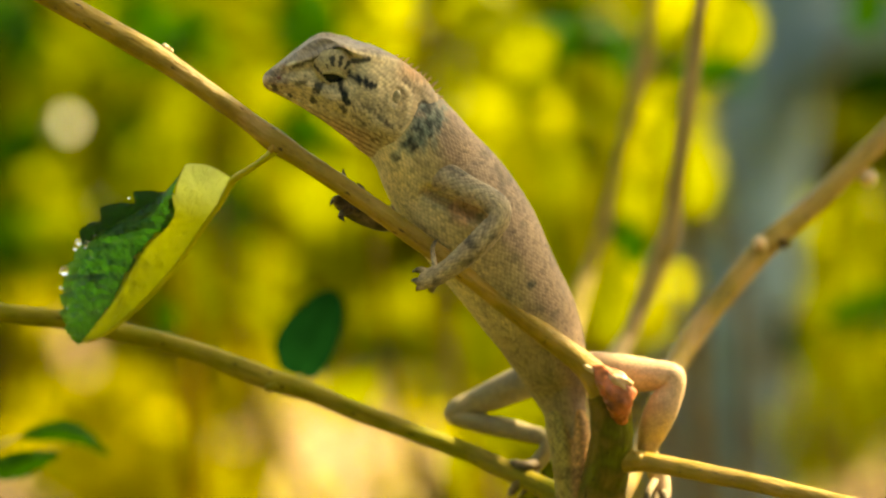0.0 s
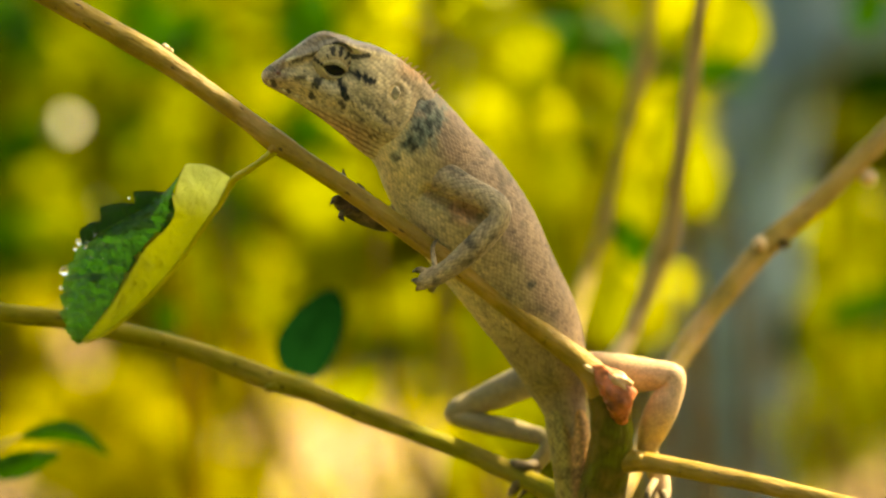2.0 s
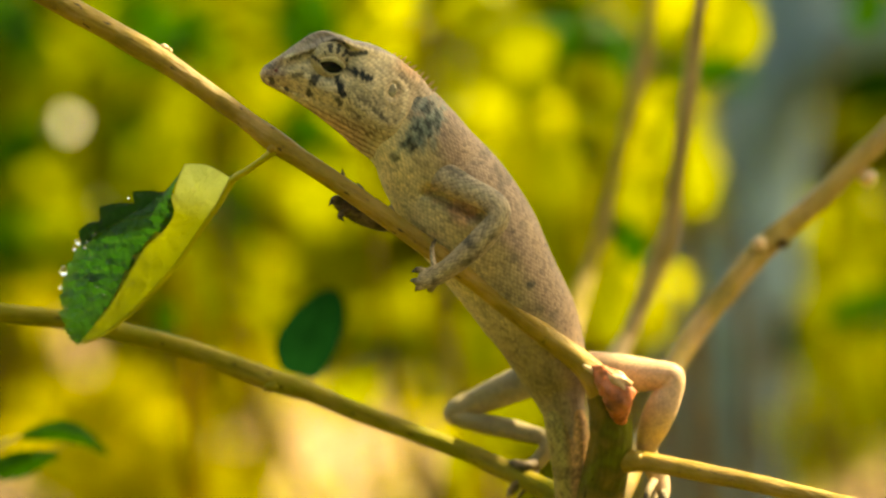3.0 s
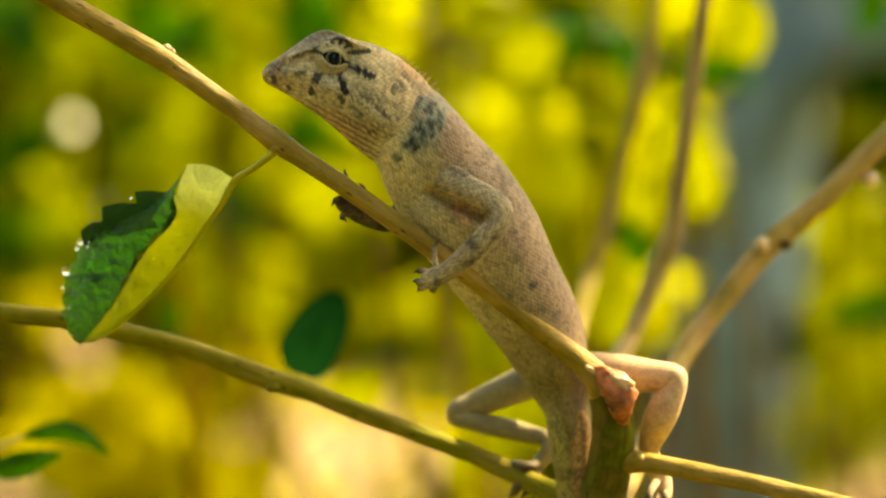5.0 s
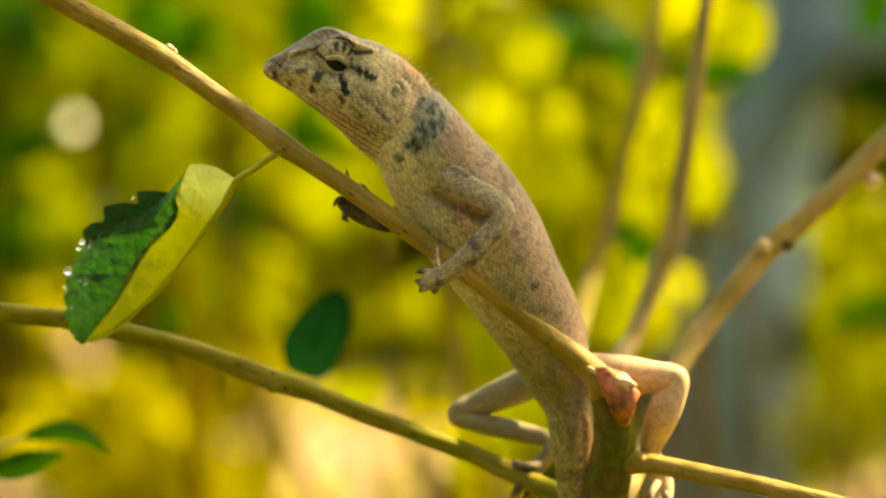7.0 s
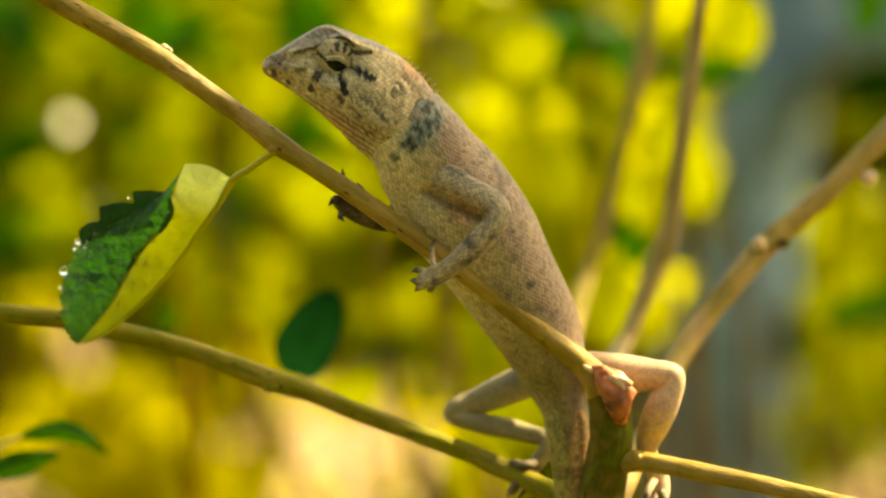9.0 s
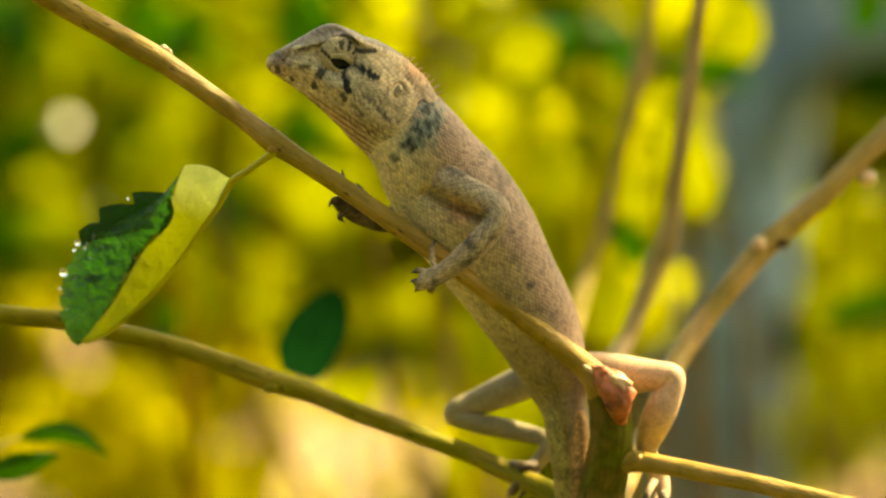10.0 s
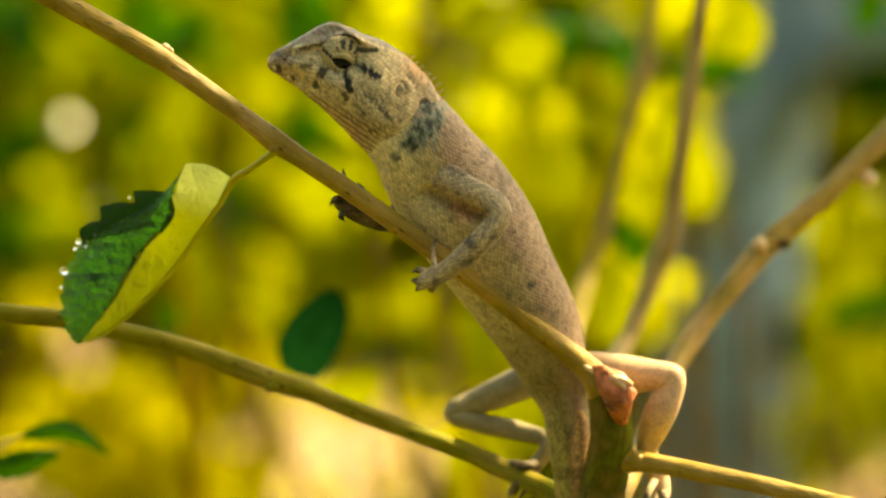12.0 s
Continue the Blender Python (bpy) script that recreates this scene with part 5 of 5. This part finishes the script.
# the broad leaves nearer to the twigs: x, y, z, length and width in millimetres, and the lean from upright in degrees
def broad_leaf(length, width, seed):
    """An oval, pointed leaf, cupped along its midrib, that stands on its foot at the origin."""
    rg = random.Random(seed)
    bend, cup = rg.uniform(-0.2, 0.2), rg.uniform(0.1, 0.3)
    bm = bmesh.new()
    uvl = bm.loops.layers.uv.verify()
    grid = []
    for i in range(19):
        t = i / 18
        w = width / 2 * math.sin(math.pi * (0.02 + 0.97 * t) ** 0.85) ** 0.7
        row = []
        for j in range(-4, 5):
            u = j / 4
            y = -cup * abs(u) * w + bend * length * t * t + 0.4 * noise.noise(Vector((t * 6, u * 2, seed)))
            row.append(bm.verts.new(Vector((u * w, y, (t - 0.5) * length)) * 1e-3))
        grid.append(row)
    for i in range(18):
        for j in range(8):
            f = bm.faces.new((grid[i][j], grid[i][j + 1], grid[i + 1][j + 1], grid[i + 1][j]))
            for lp in f.loops:
                lp[uvl].uv = (lp.vert.co.z, lp.vert.co.x)
    bmesh.ops.solidify(bm, geom=bm.faces[:], thickness=0.00025)
    return bm


def broad_bush(label, rows, mat, root, seed):
    rg = random.Random(seed)
    b = thing("bush", Matrix.Translation((*root, 0)), label, "bush", "bushes behind the lizard")
    part("stem", tube([(0, 0, -20, 9, 9), (8, 6, 260, 7, 7), (0, 0, 560, 5, 5)], 14, 10, 0.1, seed), BARK_BUSH, b)
    for i, (x, y, z, length, width, lean) in enumerate(rows):
        at = STATION @ (Vector((x, y, z)) * 1e-3) - Vector((*root, 0))
        turn = Matrix.Rotation(radians(lean), 4, 'Y') @ Matrix.Rotation(rg.uniform(-0.5, 0.5), 4, 'Z') @ Matrix.Rotation(rg.uniform(-0.35, 0.35), 4, 'X')
        foot = at + turn.to_3x3() @ Vector((0, 0, -length * 0.5e-3))
        drop = foot + turn.to_3x3() @ Vector((0, 0.02, -0.03))
        low = Vector((drop.x * 0.85, drop.y * 0.85 + 0.03, drop.z - 0.2))
        bm = tube([(0, 0, 540, 3.5, 3.5), (low.x * 1e3, low.y * 1e3, low.z * 1e3, 1.8, 1.8), (drop.x * 1e3, drop.y * 1e3, drop.z * 1e3, 0.9, 0.9), (foot.x * 1e3, foot.y * 1e3, foot.z * 1e3, 0.5, 0.5)], 24, 7, 0.05, seed)
        part("branch", bm, BARK_BUSH, b)
        leaf_ob = part("leaf", broad_leaf(length, width, seed + i), mat, b)
        leaf_ob.matrix_basis = Matrix.Translation(at) @ turn


broad_bush("bush with broad sunlit yellow leaves", [(15.4, 700, -35.5, 32.5, 23.8, 50), (29.7, 760, -66.6, 31.7, 24.9, 65), (11.9, 800, -81.4, 30.3, 21.0, 40), (14.6, 440, 69.5, 22.5, 17.3, 65), (26.7, 460, 61.1, 19.4, 15.9, 50), (8.3, 480, 75.8, 18.0, 14.4, 30), (47.4, 470, 48.3, 26.8, 21.4, -50), (70.6, 430, 35.4, 24.0, 17.2, 15), (91.2, 450, 67.5, 26.2, 16.6, 10), (79.6, 480, 24.5, 27.0, 16.2, -10), (49.7, 400, -14.0, 27.5, 13.3, 5), (164.2, 820, -17.5, 33.1, 24.9, 20), (64.6, 520, 17.9, 18.7, 16.8, 30), (38.9, 560, 27.3, 25.1, 17.4, -20), (-46.3, 640, 16.7, 22.7, 18.6, 50), (-37.2, 760, -58.7, 27.2, 20.4, 60)], LEAF_BROAD, (0.32, 0.75), 140)
broad_bush("bush with broad deep green leaves", [(80.9, 430, 54.8, 22.3, 9.4, 80), (40.7, 480, 64.1, 36.0, 9.9, 84), (56.5, 440, 2.8, 19.1, 10.4, -25), (149.2, 600, -19.8, 32.0, 10.0, 70), (151.2, 600, 84.2, 18.0, 14.0, 40), (-46.2, 560, 73.7, 21.3, 13.5, 70), (-98.4, 620, -24.2, 12.2, 10.2, 0)], LEAF_SMALL, (0.36, 0.95), 170)

# an olive hedge behind, with openings to the sunlit soil
rng = random.Random(21)
OPENINGS = [(-450, -255, 60), (-115, -215, 95), (-390, -125, 50), (450, -245, 60)]
for k in range(-4, 12):
    cl = []
    for i in range(5):
        for j in range(14):
            x, z = -720 + k * 205 + i * 45 + rng.uniform(-30, 30), -430 + j * 62 + rng.uniform(-30, 30)
            if all(math.hypot(x - a, z - b) > r + 45 for a, b, r in OPENINGS):
                cl.append((x, 3000 + 90 * max(0, -k, k - 6) + rng.uniform(-350, 350), z, rng.uniform(55, 85)))
    bush("tall olive-green hedge bush", cl, LEAF_OLIVE if k % 2 else LEAF_YELLOW, 0.055, 150, 30 + k)
# cream leaves added to stand for two bright blurred discs
bush("bush with cream leaves added for two bright discs", [(-224, 1400, 74, 5), (-198, 1400, 26, 4)], DISC_LEAF, 0.02, 13, 51, (-0.95, 1.9))


shade_leaves()

# unseen bushes added round behind the camera to block skylight from that side
for k, (x, y) in enumerate(((-2.4, -0.5), (-2.0, -1.7), (-0.8, -2.6), (0.6, -2.7), (1.8, -1.9), (2.5, -0.6))):
    rg = random.Random(70 + k)
    cl = [(x * 1e3 + rg.uniform(-450, 450), y * 1e3 + rg.uniform(-300, 300), -700 + 420 * j + rg.uniform(-80, 80), 380) for j in range(7) for _ in range(2)]
    bush("added tall green bush, unseen, that blocks skylight", cl, LEAF_GREEN, 0.09, 110, 80 + k, (x, y), full=0)


# ---- the grey tree ----
tree = thing("tree", Matrix.Translation((0.55, 1.5, 0)), "blue-grey forked tree trunk behind the twigs", "tree")
TO_TREE = Matrix.Translation((-0.55, -1.5, 0)) @ STATION


def bough(name, rows, n=40):
    bm = tube(rows, n, 26, 0.12, 3)
    bm.transform(TO_TREE)
    return part(name, bm, TRUNK, tree)


bough("trunk", [(145.6, 1500, -1070.6, 66, 66), (154.3, 1500, -370.7, 50, 50), (167.3, 1500, -160.7, 45, 45), (176.4, 1500, -55.6, 43, 43), (187.6, 1500, 21.3, 35, 35), (201.6, 1500, 94.9, 33, 33), (217.3, 1500, 154.3, 30, 30), (243.6, 1500, 364.3, 28, 28), (322.6, 1560, 1238.8, 24, 24), (418.5, 1650, 2715.4, 10, 10)], 90)
bough("bough", [(190.2, 1490, 38.7, 20, 20), (203.9, 1470, 86.6, 20, 20), (224.1, 1450, 113.1, 17, 17), (252.4, 1430, 128.2, 16, 16), (288.2, 1420, 145.1, 16, 16), (375.7, 1420, 283.1, 15, 15), (810.6, 1500, 1379.4, 8, 8)], 60)
rg = random.Random(9)
me = leaves_mesh("crown", [(rg.uniform(-0.9, 0.9), rg.uniform(-0.8, 0.8), rg.uniform(2.7, 4.0), rg.uniform(0.25, 0.45)) for _ in range(22)], 60, 0.09, rg)
me.materials.append(LEAF_GREEN)
# leaves added out of view on the sun's line to shade the trunk
shade_sprays = [(0.21 + sd.x * k, 1.45 + sd.y * k, 0.9 + i * 0.07 + sd.z * k, 0.11) for i in range(-1, 3) for k in (0.55, 0.75)]
shade_sprays += [(x + 0.09, y - 0.05, z, r) for x, y, z, r in shade_sprays]
bm = tube([(-280, 0, 1900, 9, 9), (-100, 80, 1700, 6, 6), (60, 150, 1500, 4, 4), (120, 190, 1300, 2, 2)], 24, 10, 0.08, 4)
part("bough", bm, TRUNK, tree)
spray = leaves_mesh("spray", [(x - 0.55, y - 1.5, z, r) for x, y, z, r in shade_sprays], 150, 0.05, random.Random(19), 0.2)
spray.materials.append(LEAF_GREEN)
spray_ob = new("spray", spray)
spray_ob.parent = tree
tagged(spray_ob, "added leafy spray, out of view, that shades the trunk", kind="stuff")
crown = new("crown", me)
crown.parent = tree
tagged(crown, "leafy green crown", kind="stuff")

# ---- grass and fallen leaves round about ----
rg = random.Random(15)
tufts = []
while len(tufts) < 420:
    x, y = rg.uniform(-5, 5), rg.uniform(-5, 8)
    if abs(x) < 1.2 and 4.0 < y < 7.6:
        continue
    tufts.append((x, y, 0.03, rg.uniform(0.05, 0.12)))
# extra weeds, unseen near the shrub, added to cut light bounced by soil
while len(tufts) < 780:
    x, y = rg.gauss(0, 1.0), rg.gauss(0, 0.9)
    if y < 2.2:
        tufts.append((x, y, 0.05, rg.uniform(0.05, 0.12)))
me = leaves_mesh("grass", tufts, 45, 0.08, rg, 0.75)
me.materials.append(LEAF_OLIVE)
tagged(new("grass", me), "low olive grass and weeds on the soil", "grass", kind="stuff")


def motions():
    walk(head, [(t, head_pose(*p)) for t, *p in HEAD_ROWS_T])
    for ob, extra in ((lid, 1.0), (near_ball, 1.0), (near_iris, 3.2)):
        walk(ob, [(t, eye_pose(az, el * extra)) for t, az, el, droop in EYE_ROWS_T])
    walk(upper, [(t, eye_pose(az, el - droop)) for t, az, el, droop in EYE_ROWS_T])
    walk(dark_leaf, [(t, Matrix.Translation((s * 1e-4, 0, 0))) for t, s in LEAF_ROWS_T])


# the head's turns, seconds, degrees and millimetres
HEAD_ROWS_T = (
    (0, 11.29, -2.42, -0.22, 0.86, 0.02),
    (0.5, 11.08, -2.49, -0.66, 0.78, 0.05),
    (1, 10.72, -2.12, -0.74, 0.81, -0.11),
    (1.5, 11.2, -2.2, 0.12, 0.65, -0.03),
    (1.6, 8.48, -1.46, 0.36, 0.53, 0),
    (2, 7.31, -1.14, 0.46, 0.48, 0.01),
    (2.5, 5.89, -0.92, -0.01, 0.37, 0.09),
    (3, 4.52, -0.67, -1.2, 0.24, 0.09),
    (5, 0.89, -0.28, -0.26, 0.09, 0.03),
    (5.5, 0, 0, 0, 0, 0),
    (6, -0.93, 0.48, 0.16, -0.02, -0.14),
    (6.4, 0.26, 0.66, 0.26, -0.08, -0.07),
    (6.5, 1.45, 0.83, 0.35, -0.14, 0),
    (7, 5.63, 1.83, -0.37, -0.34, 0.08),
    (9, 7.43, 2.98, 0.49, 0.13, -0.09),
    (9.5, 7.81, 3.19, 0, 0.36, -0.07),
    (10, 6.14, 4.68, 0.08, 0.57, -0.15),
    (10.5, 7.94, 4.47, 1.76, 0.44, 0.15),
    (11, 8.02, 4.44, 1.22, 0.58, 0.07),
    (11.5, 7.28, 4.22, 1.03, 0.6, 0.02),
    (12, 6.93, 4.24, 1.02, 0.59, 0.05),
)
# the eye's turns: azimuth, elevation and droop of the upper lid, in degrees
EYE_ROWS_T = (
    (0, 10, -30, 0),
    (1.5, 10, -30, 0),
    (1.6, 9, -17, 2),
    (3.2, 9, -17, 2),
    (3.9, 8, -15, 2),
    (4.1, 2, -1, 1),
    (5.5, 1, -1, 1),
    (6.4, 1, -1, 1),
    (6.5, 9, -18, 3),
    (7.2, 11, -18, 3),
    (9, 14, -19, 3),
    (12, 15, -20, 3),
)
# the loose leaf's sway, in tenths of a millimetre
LEAF_ROWS_T = (
    (0, 0),
    (1, 2),
    (3, 2),
    (5, 6),
    (5.5, 6),
    (6, 1),
    (6.5, 9),
    (7, 8),
    (9, 0),
    (9.5, 3),
    (10, 8),
    (10.5, 2),
    (11, 8),
    (12, 6),
)
motions()
